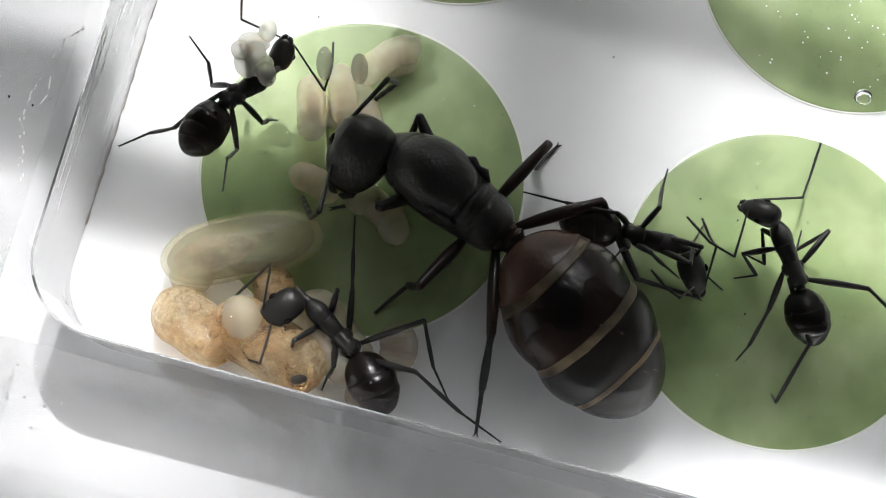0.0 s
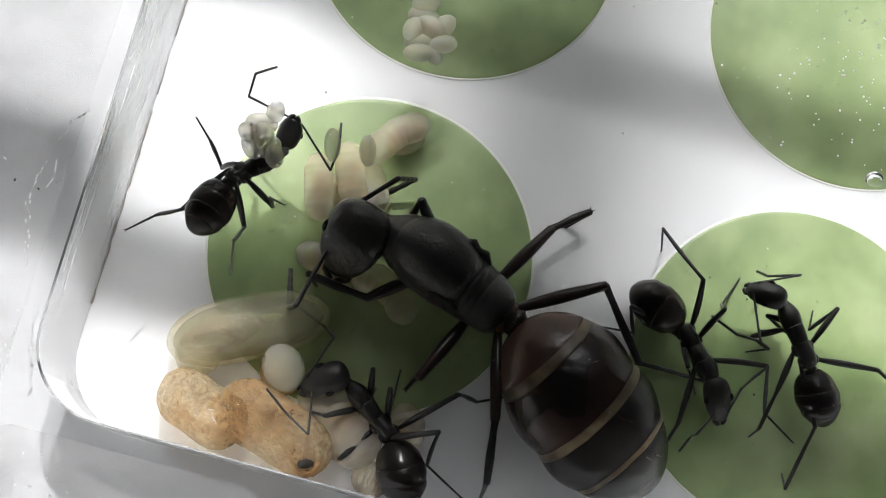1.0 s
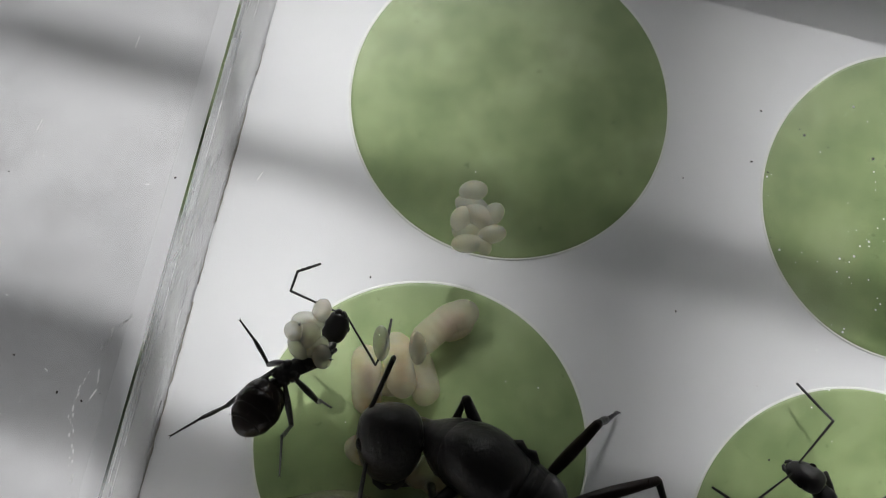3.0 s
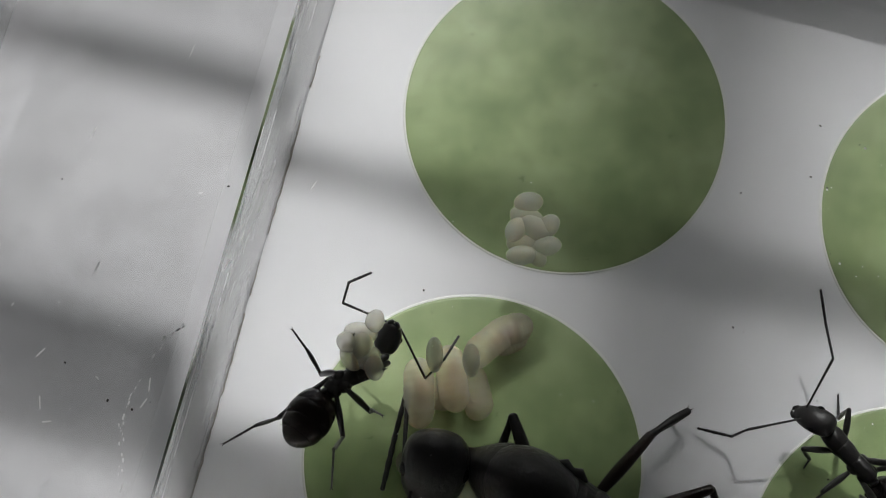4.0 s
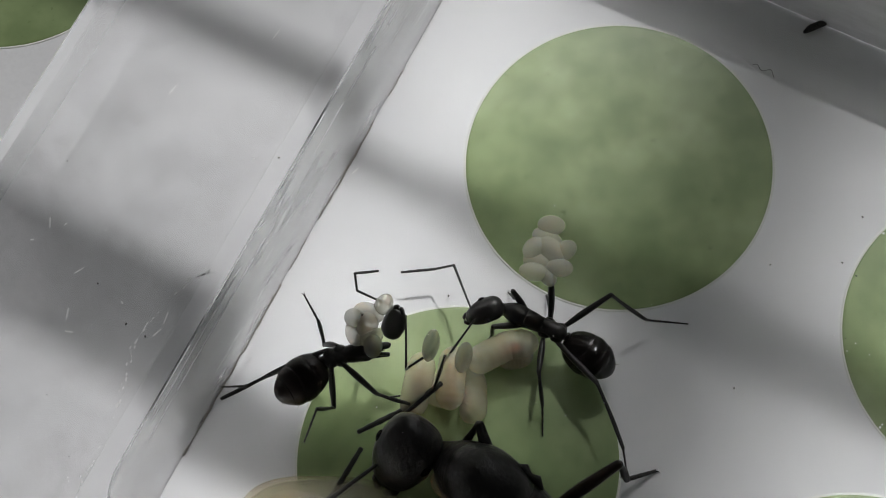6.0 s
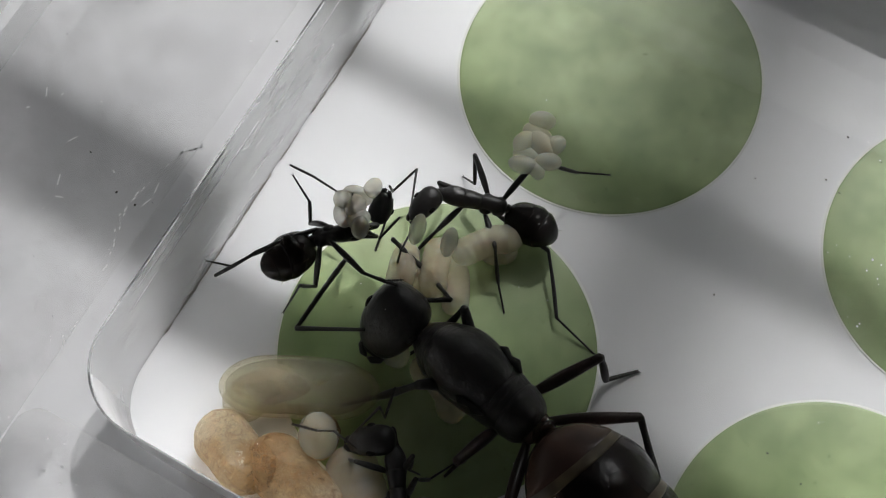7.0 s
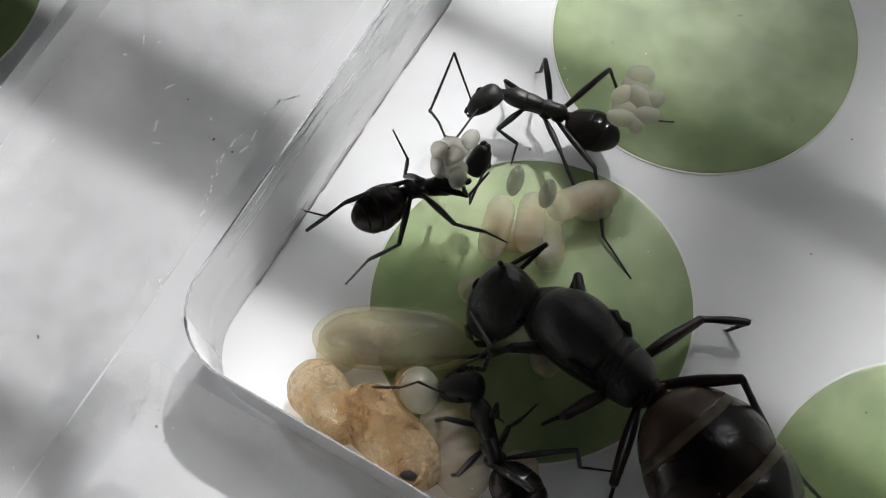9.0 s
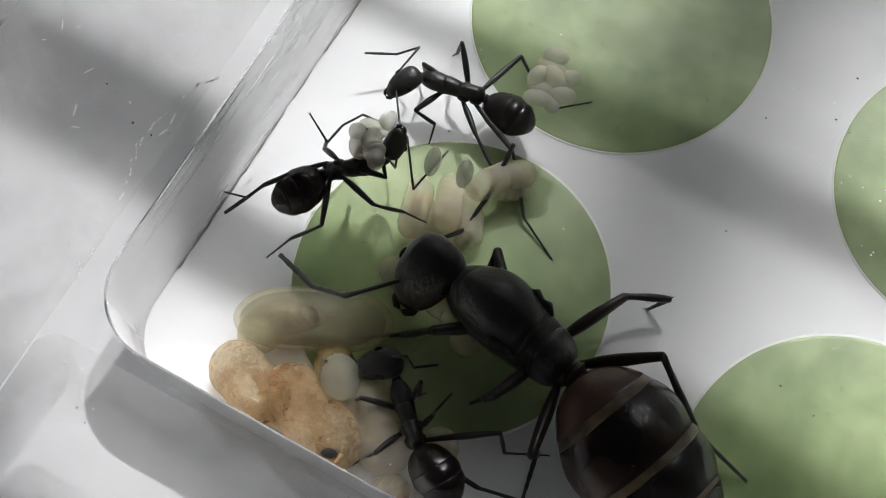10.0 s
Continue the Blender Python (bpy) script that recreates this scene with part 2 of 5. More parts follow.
def tube(bm, points, radii, seg=10):
    pts = [Vector(p) for p in points]
    side = None
    loops = []
    for i, p in enumerate(pts):
        ahead = (pts[min(i + 1, len(pts) - 1)] - pts[max(i - 1, 0)]).normalized()
        if side is None:
            side = ahead.orthogonal().normalized()
        side = (side - ahead * side.dot(ahead)).normalized()
        up = ahead.cross(side)
        loops.append([p + radii[i] * (math.cos(a) * side + math.sin(a) * up)
                      for a in (2 * math.pi * k / seg for k in range(seg))])
    rings(bm, loops)
    return bm


def egg_shape(bm, centre, half, way, seg=14, flat=1.0):
    """An ovoid: half = (half length, half width), way: its long axis."""
    way = Vector(way).normalized()
    side = way.orthogonal().normalized()
    up = way.cross(side)
    loops = []
    for i in range(11):
        a = math.pi * (i + 0.35) / 10.7
        x, r = -math.cos(a) * half[0], math.sin(a) * half[1]
        loops.append([Vector(centre) + way * x + r * (math.cos(b) * side + flat * math.sin(b) * up)
                      for b in (2 * math.pi * k / seg for k in range(seg))])
    rings(bm, loops)
    return bm


def capsule(bm, points, radius, ends=1.0, seg=18, ripple=0.0, turns=9):
    """A soft body along a bent line, rounded at both ends, with faint rings."""
    pts = [Vector(p) for p in points]
    far = [0.0]
    for a, b in zip(pts, pts[1:]):
        far.append(far[-1] + (b - a).length)
    total = far[-1]

    def at(d):
        j = 0
        while j < len(pts) - 2 and far[j + 1] < d:
            j += 1
        return pts[j].lerp(pts[j + 1], (d - far[j]) / (far[j + 1] - far[j]))
    n, line, radii = (46 if seg < 40 else 110), [], []
    for i in range(n + 1):
        a = math.pi * i / n
        d = total * (0.5 - 0.5 * math.cos(a))
        line.append(at(d))
        u = min(d, total - d) / (radius * ends)
        r = radius * math.sqrt(max(0.0, 1 - (1 - min(u, 1)) ** 2))
        radii.append(max(0.02, r * (1 + ripple * math.cos(2 * math.pi * turns * d / total))))
    tube(bm, line, radii, seg)
    return bm


def roughen(bm, amount, size, seed):
    for v in bm.verts:
        v.co += v.normal * amount * noise.noise(v.co / size + Vector((seed, 0, 0)))


# ---- the sheet and its printed dots ----
def sheet():
    bm = bmesh.new()
    rings(bm, [[(x, y, z) for x, y in ((-160, -120), (160, -120), (160, 110), (-160, 110))] for z in (-1, 0)])
    ob = link("ground", bm, PAPER, False)
    tagged(ob, "matte white paper sheet printed with green dots", "paper", kind="structure")
    for x, y in DOTS:
        bm = bmesh.new()
        loops = []
        for r, z in ((7.02, 0.004), (7.0, 0.024), (6.94, 0.042), (6.85, 0.05), (3.5, 0.055), (0.02, 0.06)):
            loops.append([(x + r * math.cos(a), y + r * math.sin(a), z) for a in (2 * math.pi * k / 96 for k in range(96))])
        rings(bm, loops)
        dot = part("printed_dot", bm, GREEN, ob, "mottled leaf-green round print")
        # White ring, standing in for the glint along the dot's edge.
        bm = bmesh.new()
        rings(bm, [[(x + r * math.cos(a), y + r * math.sin(a), z) for a in (2 * math.pi * k / 96 for k in range(96))]
                   for r, z in ((6.99, 0.03), (7.02, 0.036), (7.05, 0.034), (7.08, 0.02), (7.09, 0.004))], False)
        part("glint_ring", bm, GLINT_RING, dot, "thin glossy white edge of the print")
    return ob


DOTS = [(0, 0), (18.76, 0), (0.25, 15.61), (18.85, 15.6), (-32.2, 14.3), (-34.4, -0.4)]
sheet()


# ---- the acrylic nest block with its milled pocket ----
WEST, SOUTH, NORTH, EAST, CEILING, TOP = -11.75, -10.4, 26.2, 44.0, 4.75, 5.6


def rounded(x0, y0, x1, y1, r, z, n=10):
    out = []
    for cx, cy, a0 in ((x1 - r, y0 + r, -90), (x1 - r, y1 - r, 0), (x0 + r, y1 - r, 90), (x0 + r, y0 + r, 180)):
        for i in range(n + 1):
            a = radians(a0 + 90 * i / n)
            out.append((cx + r * math.cos(a), cy + r * math.sin(a), z))
    return out


def nest_block():
    bm = bmesh.new()
    outer = [rounded(-23.7, -60, 90, 80, 1.5, -0.05), rounded(-23.7, -60, 90, 80, 1.5, TOP - 0.15),
             rounded(-23.55, -59.85, 89.85, 79.85, 1.4, TOP)]
    inner = [rounded(WEST + 0.85, SOUTH + 0.15, EAST, NORTH, 3.2, -0.05), rounded(WEST + 0.78, SOUTH + 0.1, EAST, NORTH, 3.2, 0.25),
             rounded(WEST, SOUTH, EAST, NORTH, 3.2, CEILING - 0.14), rounded(WEST + 0.12, SOUTH + 0.06, EAST, NORTH, 3.15, CEILING)]
    vo = rings(bm, outer, False)
    bm.faces.new(vo[-1])
    vi = rings(bm, inner, False)
    walls = set(bm.faces[:]) - {f for f in bm.faces if any(v in vo[0] or v in vo[1] or v in vo[2] for v in f.verts)}
    bm.faces.new(vi[-1])
    n = len(vo[0])
    for i in range(n):
        bm.faces.new((vo[0][i], vo[0][(i + 1) % n], vi[0][(i + 1) % n], vi[0][i]))
    bm.normal_update()
    for f in walls:
        f.material_index = 2 if abs(f.normal.y) > 0.8 else 1
    ob = link("acrylic_nest", bm, [ACRYLIC, MILLED, MATT], False)
    ob.visible_shadow = False
    return tagged(ob, "clear acrylic nest block with a rounded milled chamber, lying on the sheet", "ant nest", kind="structure")


nest_block()


def chamber_lining():
    """The cutter left the wall of the chamber frosted: a thin milky skin on it."""
    bm = bmesh.new()
    a = [rounded(WEST + 0.87 + d, SOUTH + 0.17 + d, EAST - d, NORTH - d, 3.2, 0.08) for d in (0, 0.06)]
    b = [rounded(WEST + 0.02 + d, SOUTH + 0.02 + d, EAST - d, NORTH - d, 3.2, CEILING - 0.3) for d in (0, 0.06)]
    n = len(a[0])
    vs = [[bm.verts.new(p) for p in loop] for loop in (a[0], b[0], b[1], a[1])]
    for p, q in zip(vs, vs[1:] + vs[:1]):
        for i in range(n):
            bm.faces.new((p[i], p[(i + 1) % n], q[(i + 1) % n], q[i]))
    bm.normal_update()
    # The y-facing skin is made denser to cast the wall's shade, the rest thinner.
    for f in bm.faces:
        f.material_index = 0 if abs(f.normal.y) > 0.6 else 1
    ob = link("wall_lining", bm, [SHADE_FROST, THIN_FROST])
    return tagged(ob, "frosted skin on the milled chamber wall", "wall", kind="structure")


chamber_lining()


# ---- an unseen room, added to shape fill and reflections, with a north window ----
def room():
    bm = bmesh.new()
    # The dark table is added to cut the light bounced off the ground.
    rings(bm, [[(x, y, z) for x, y in ((-1500, -1500), (1500, -1500), (1500, 1000), (-1500, 1000))] for z in (-30, -1.004)])
    tagged(link("tabletop", bm, BOARD, False), "dark wooden tabletop under the paper sheet", "table", kind="structure")

    def slab(name, label, pieces, mat):
        ob = None
        for x0, y0, z0, x1, y1, z1 in pieces:
            bm = bmesh.new()
            rings(bm, [[(x0, y0, z), (x1, y0, z), (x1, y1, z), (x0, y1, z)] for z in (z0, z1)])
            if ob is None:
                ob = tagged(link(name, bm, mat, False), label, "wall" if "wall" in name else "ceiling", kind="structure")
            else:
                part("wall_panel", bm, mat, ob, smooth=False)
    slab("unseen_wall_north", "painted wall with a wide window opening", [(-1500, 1000, -1, 1500, 1100, 80), (-1500, 1000, 80, -950, 1100, 1750),
                                                                 (950, 1000, 80, 1500, 1100, 1750), (-1500, 1000, 1750, 1500, 1100, 1900)], WALL)
    slab("unseen_wall_south", "painted room wall", [(-1500, -1600, -1, 1500, -1500, 1900)], WALL)
    slab("unseen_wall_west", "painted room wall", [(-1600, -1600, -1, -1500, 1100, 1900)], WALL)
    slab("unseen_wall_east", "painted room wall", [(1500, -1600, -1, 1600, 1100, 1900)], WALL)
    # Dark overhead, added so that cover and ants reflect little light.
    slab("ceiling", "dark boarded ceiling of the room", [(-1600, -1600, 1900, 1600, 1100, 2000)], BOARD)


room()


# ---- unseen slats, added to cast the shade bands across the nest ----
def blind():
    far = 150.0
    base = tagged(new("shade_slats"), "pale painted slats hanging in the window light", "blind", kind="structure")
    for y, over, wide, grows, sinks in ((24.6, 2.6, 2.1, 1.0, 0.0), (10.6, 1.7, 2.4, 1.0, 0.0), (-3.2, 4.4, 5.6, 1.4, -0.9), (-18.5, 2.6, 3.0, 1.0, 0.0)):
        c = Vector((0, y, 0)) + TO_SUN * far
        edge = c.x - 12.4
        # The west pieces sit 2.2 mm north, for the block's refraction of the shade.
        for stops, dy, w in ((((-130, 1.0, 0.0), (edge, 1.0, 0.0)), 2.2, over),
                             (((edge, 0.6, 0.0), (edge + 5, 0.6, 0.0), (edge + 10, 1.0, 0.0), (edge + 14, 1.1 * grows - 0.1, 1.5 * sinks), (edge + 24, grows, sinks), (edge + 32, 1.05, 0.0), (130, 1.05, 0.0)), 0.0, wide)):
            bm = bmesh.new()
            rings(bm, [[(x, c.y + dy + d + k * ay, c.z + k * az) for ay, az in ((-w * 0.4, -w * 0.4), (w * 0.42, w * -0.3), (w * 0.4, w * 0.4), (-w * 0.42, w * 0.3))]
                       for x, k, d in stops])
            part("slat", bm, SLAT, base, smooth=False)
    # Unseen far strip, added to dim the middle of the chamber softly.
    c = Vector((6.7, 0, 0)) + TO_SUN * 1400
    way = Vector((0.02, TO_SUN.z, -TO_SUN.y)).normalized() * 70
    bm = bmesh.new()
    rings(bm, [[tuple(c + way * k + Vector((dx, 0, dz))) for dx, dz in ((-5.3, -1.2), (-4.9, -1.5), (4.9, -1.5), (5.3, -1.2), (5.3, 1.2), (4.9, 1.5), (-4.9, 1.5), (-5.3, 1.2))] for k in (-1, 1)])
    part("shade_strip", bm, SLAT, base, smooth=False)


blind()


# ---- brood ----
def brood(name, label, category, points, radius, mat, ripple=0.0, ends=1.0, rough=0.0, group="", size=0.8, turns=9):
    bm = bmesh.new()
    capsule(bm, points, radius, ends, 48 if rough else 20, ripple, turns)
    if rough:
        bm.normal_update()
        roughen(bm, rough, size, len(bpy.data.objects))
        bm.normal_update()
        roughen(bm, rough * 0.55, size * 0.36, len(bpy.data.objects))
        bm.normal_update()
        roughen(bm, rough * 0.3, size * 0.15, len(bpy.data.objects))
        return tagged(link(name, bm, mat), label, category, group)
    ob = tagged(link(name, bm, CLEAR if mat == PUPA else CREAM), label, category, group)
    a, b = Vector(points[0]), Vector(points[-1])
    inner = [a.lerp(Vector(points[1]), 0.2), *[Vector(p) for p in points[1:-1]], b.lerp(Vector(points[-2]), 0.2)]
    if mat == PUPA:  # a clear body under the skin; the gut lies in its narrow half
        bm = bmesh.new()
        capsule(bm, inner, radius * 0.86, ends * 1.2, 24)
        part("body", bm, FLUID, ob, "clear greenish body under the skin")
        inner = [Vector(p) + Vector((0, 0, 0.15)) for p in (Vector(points[1]).lerp(Vector(points[2]), 0.6), points[3], Vector(points[3]).lerp(Vector(points[4]), 0.6))]
    if mat == LARVA:  # a small dark gut shows through the middle
        inner = [Vector(points[len(points) // 2]).lerp(Vector(p), 0.45) + Vector((0, 0, radius * 0.3)) for p in (points[0], points[-1])]
    bm = bmesh.new()
    capsule(bm, inner, radius * (0.62 if mat == PUPA else 0.38), ends * (1.9 if mat == PUPA else 1.4), 16, ripple, turns)
    bm.normal_update()
    roughen(bm, radius * (0.09 if mat == PUPA else 0.2), radius * 0.55, len(bpy.data.objects))
    part("gut", bm, mat, ob, "cloudy brownish gut inside")
    return ob


def brood_things():
    pupa = brood("large_pupa", "big translucent cream pupa lying on the sheet", "pupa",
                 [(-0.95, -3.15, 1.4), (-2.57, -3.95, 1.4), (-4.3, -4.75, 1.35), (-5.9, -5.6, 1.3), (-7.1, -6.3, 1.2)], 1.36, PUPA, 0.006, 1.75)
    bm = bmesh.new()
    egg_shape(bm, (-5.75, -6.35, 1.35), (0.95, 0.88), (1, 0.4, 0.1), 24)
    part("head", bm, CLEAR, pupa, "round clear head bent to the belly")
    brood("cocoon", "crumpled tan papery cocoon beside the chamber wall", "cocoon", [(-6.85, -7.6, 1.15), (-5.5, -8.2, 1.2), (-3.1, -9.1, 1.25)], 1.24, COCOON, 0, 0.95, 0.06, "cocoons", 0.8)
    dark = brood("cocoon", "plump orange-tan cocoon with a dark end", "cocoon", [(-4.35, -7.5, 1.3), (-2.9, -8.1, 1.4), (-0.2, -8.9, 1.35), (0.7, -9.1, 1.3)], 1.36, COCOON, 0, 1, 0.045, "cocoons", 1.1)
    bm = bmesh.new()
    turn = [2 * math.pi * i / 20 for i in range(21)]
    tube(bm, [(-0.35 + 0.6 * math.cos(a) - 0.1 * math.sin(a), -9.35 + 0.62 * math.sin(a), 2.42 - 0.28 * math.sin(a) ** 2 + 0.1 * math.sin(a)) for a in turn], [0.13 + 0.03 * math.sin(3 * a) for a in turn], 8)
    part("ring", bm, COCOON, dark, "brown ring round the spot")
    bm = bmesh.new()
    egg_shape(bm, (-0.2, -9.52, 2.3), (0.4, 0.28), (0.8, 0.45, -0.1), 16, 0.6)
    bm.normal_update()
    roughen(bm, 0.04, 0.3, 8)
    part("dark_spot", bm, DUST, dark, "black spot at the end of the cocoon")
    brood("cocoon", "small tan cocoon behind the others", "cocoon", [(-2.75, -5.1, 0.9), (-2.3, -5.95, 0.95), (-2.0, -7.0, 0.95)], 0.88, COCOON, 0, 1, 0.06, "cocoons")
    brood("larva", "cream larva lying under the worker", "larva", [(-1.1, -5.9, 1.1), (0.46, -7.2, 1.15), (2.3, -8.8, 1.1)], 1.15, LARVA, 0.02, group="larvae")
    brood("larva", "cream larva beside the queen's leg", "larva", [(2.9, -6.0, 0.8), (3.4, -6.9, 0.82), (3.5, -8.0, 0.8)], 0.8, LARVA, 0.02, group="larvae")
    brood("larva", "cream larva by the chamber wall", "larva", [(1.7, -9.2, 0.75), (3.3, -9.5, 0.8)], 0.75, LARVA, 0.02, group="larvae")
    for pts, r, label in (([(-3.27, 3.38, 1.4), (-2.9, 2.0, 1.5), (-2.48, 0.56, 1.35)], 0.63, "small ringed cream larva on top of the larva heap"),
                          ([(-2.2, 4.2, 1.45), (-1.75, 2.9, 1.5), (-1.15, 1.6, 1.35)], 0.63, "small ringed cream larva on top of the larva heap"),
                          ([(-1.2, 3.6, 1.4), (-0.82, 4.4, 1.5), (-0.15, 5.3, 1.5), (0.95, 6.0, 1.4)], 0.64, "curved cream larva with a brownish gut"),
                          ([(-3.2, 2.6, 0.6), (-2.3, 2.2, 0.65), (-1.2, 2.3, 0.6)], 0.62, "cream larva at the bottom of the heap"),
                          ([(-1.9, 3.9, 0.5), (-0.9, 3.3, 0.55), (-0.35, 2.3, 0.55), (-0.5, 1.6, 0.5)], 0.6, "cream larva at the bottom of the heap"),
                          ([(-0.5, 4.7, 0.55), (0.3, 5.3, 0.6), (0.9, 5.6, 0.55)], 0.58, "cream larva at the bottom of the heap"),
                          ([(-3.1, -0.7, 0.58), (-1.9, -0.9, 0.64), (-0.8, -1.4, 0.58)], 0.62, "pale larva under the queen's head"),
                          ([(-0.6, -1.2, 0.6), (0.6, -1.1, 0.68), (1.6, -1.6, 0.65), (2.3, -2.6, 0.6)], 0.68, "pale larva under the queen's chin")):
        brood("small_larva", label, "larva", pts, r, LARVA, 0.02, 1.2, group="small larvae")


def egg(x, y, z, way, half=(0.66, 0.35), group="eggs"):
    bm = bmesh.new()
    egg_shape(bm, (0, 0, 0), half, way)
    ob = link("egg", bm, EGG)
    ob.location = (x * MM, y * MM, z * MM)
    return tagged(ob, "milky oval egg stuck under the clear cover", "egg", group)


def egg_things():
    z = CEILING - 0.36
    egg(-2.63, 3.1, z, (-0.3, 1.15, 0), (0.72, 0.35))
    egg(-1.17, 3.25, z, (-0.3, 1.1, 0), (0.68, 0.36))
    for x, y, drop, a, long, wide in ((-0.5, 10.15, 0, 20, 0.6, 0.43), (-0.4, 9.57, 0.25, -8, 0.74, 0.47), (0.5, 9.4, 0.1, 62, 0.56, 0.42), (-0.72, 8.9, 0.05, 75, 0.55, 0.43),
                                      (0.0, 9.15, 0.0, -25, 0.72, 0.47), (-0.25, 8.53, 0.3, 12, 0.74, 0.46), (0.66, 8.57, 0, 22, 0.58, 0.4), (-0.25, 7.95, 0.1, 15, 0.64, 0.4), (0.35, 8.1, 0.25, -40, 0.5, 0.36)):
        egg(x, y, CEILING - wide - 0.01 - drop, (math.cos(radians(a)), math.sin(radians(a)), 0.02), (long, wide), "egg cluster")
    for x, y, drop, a, long, wide in ((-5.25, 3.8, 0, 85, 0.5, 0.38), (-5.68, 3.25, 0.15, 5, 0.68, 0.43), (-6.05, 2.7, 0, -25, 0.5, 0.42), (-5.5, 2.7, 0.0, 100, 0.66, 0.5),
                                      (-5.78, 2.25, 0.2, -50, 0.6, 0.46), (-4.8, 2, 0, 115, 0.52, 0.4), (-5.15, 2.35, 0.15, 40, 0.56, 0.45)):
        egg(x, y, CEILING - wide - 0.01 - drop, (math.cos(radians(a)), math.sin(radians(a)), 0.02), (long, wide), "egg clump")


brood_things()
egg_things()


# ---- dust, scratches and litter ----
def flake(bm, x, y, z, r, long=1.0, turn=0.0):
    c, s = math.cos(turn), math.sin(turn)
    ring = [[(x + c * a * r * long * k - s * b * r * k, y + s * a * r * long * k + c * b * r * k, z + h * r) for a, b in
             ((1, 0), (.6, .8), (-.5, .9), (-1, .1), (-.6, -.8), (.5, -.9))] for k, h in ((1.0, 0.0), (0.55, 0.4))]
    rings(bm, ring)


def litter():
    rnd = random.Random(7)
    pale, dark = bmesh.new(), bmesh.new()
    for _ in range(150):  # fine pale specks on the cover, thickest over the far dot
        x, y = rnd.gauss(17.6, 2.8), rnd.gauss(12.5, 3.0)
        flake(pale, x, y, TOP + 0.006, rnd.uniform(0.02, 0.06))
    for _ in range(70):
        flake(pale, rnd.uniform(-23, -12), rnd.uniform(-22, 24), TOP + 0.006, rnd.uniform(0.015, 0.05), rnd.choice((1, 1, 2.5)), rnd.uniform(0, 3))
    for _ in range(70):
        flake(pale, rnd.uniform(-11, 22), rnd.uniform(-10, 24), TOP + 0.006, rnd.uniform(0.012, 0.03))
    for _ in range(14):
        flake(pale, rnd.gauss(-10.0, 1.2), rnd.gauss(-13.0, 1.0), TOP + 0.006, rnd.uniform(0.02, 0.06))
    bend = [(-12.3, 1.6), (-12.87, 0.81), (-13.3, -0.8), (-13.6, -2.2), (-13.45, -3.1), (-12.9, -4.8), (-12.5, -6.4), (-12.6, -8.2), (-12.0, -10.0)]
    for (x0, y0), (x1, y1) in zip(bend, bend[1:]):  # a broken scratch that follows the chamber wall
        for i in range(9):
            u = i / 9
            if rnd.random() < 0.62:
                flake(pale, x0 + (x1 - x0) * u + rnd.gauss(0, 0.06), y0 + (y1 - y0) * u, TOP + 0.006, rnd.uniform(0.02, 0.05), 2.2, math.atan2(y1 - y0, x1 - x0))
    for x, y, a, k in ((-17.4, -1.0, 60, 0.5), (-16.7, -2.9, 110, 0.6), (-16.4, -3.4, 20, 0.35), (-13.0, -1.9, 70, 0.5), (-12.9, -1.2, 100, 0.6), (-18.0, 8.0, 80, 0.5),
                       (-9.0, 8.2, 70, 0.4), (-15.2, 12.3, 85, 0.6), (-19.5, 0.3, 120, 0.5), (-11.4, 4.1, 75, 0.6)):
        for s in range(5):
            flake(pale, x + s * 0.16 * k * math.cos(radians(a)), y + s * 0.16 * k * math.sin(radians(a)), TOP + 0.006, 0.035, 2.4, radians(a))
    for x, y in ((-13.5, -7.9), (-12.7, -1.65), (-15.7, -6.1), (-12.2, 7.4), (-14.3, -2.0), (-16.3, -1.0), (-13.3, -2.1), (-18.6, 6.0), (-20.4, 3.2)):
        flake(dark, x, y, TOP + 0.006, rnd.uniform(0.025, 0.05), 1.4, rnd.uniform(0, 3))
    for x, y in ((11.16, 18.1), (14.5, 3.0), (9.3, 8.3), (16.3, 2.5), (-3.8, 6.5), (13.0, 17.7), (14.4, 17.2), (11.2, 15.7), (12.0, 15.4), (17.5, -1.5), (8.4, 14.2)):
        flake(dark, x, y, 0.062, rnd.uniform(0.03, 0.05), 1.3, rnd.uniform(0, 3))
    for _ in range(60):
        flake(dark, rnd.uniform(-10, 24), rnd.uniform(-9, 24), 0.062, rnd.uniform(0.012, 0.03))
    marks, seam = bmesh.new(), bmesh.new()
    for z, x, n, r in ((4.55, WEST + 0.03, 9, 0.05), (4.1, WEST + 0.10, 8, 0.035), (3.5, WEST + 0.22, 8, 0.03), (2.4, WEST + 0.42, 5, 0.02), (1.2, WEST + 0.64, 4, 0.02)):
        for _ in range(n):
            y = rnd.uniform(-6, 24)
            k = rnd.uniform(0.8, 4.0)
            tube(marks, [(x + 0.04, y + k * i / 5, z + rnd.gauss(0, 0.03)) for i in range(6)], [r * rnd.uniform(0.5, 1.2) for _ in range(6)], 5)
    for y0, y1 in ((-5.2, 3.6), (4.4, 6.0), (7.2, 12.5), (14.0, 15.5)):
        n = int((y1 - y0) * 3)
        tube(seam, [(WEST + 0.93 + rnd.gauss(0, 0.02), y0 + (y1 - y0) * i / n, 0.04) for i in range(n + 1)], [rnd.uniform(0.02, 0.07) for _ in range(n + 1)], 5)
    tagged(link("tool_marks", marks, MARK), "grey cutter marks along the chamber wall", "scratches", kind="stuff")
    tagged(link("seam_line", seam, SEAM_GREY), "grey-brown dirt along the foot of the chamber wall", "dirt", kind="stuff")
    bm = bmesh.new()
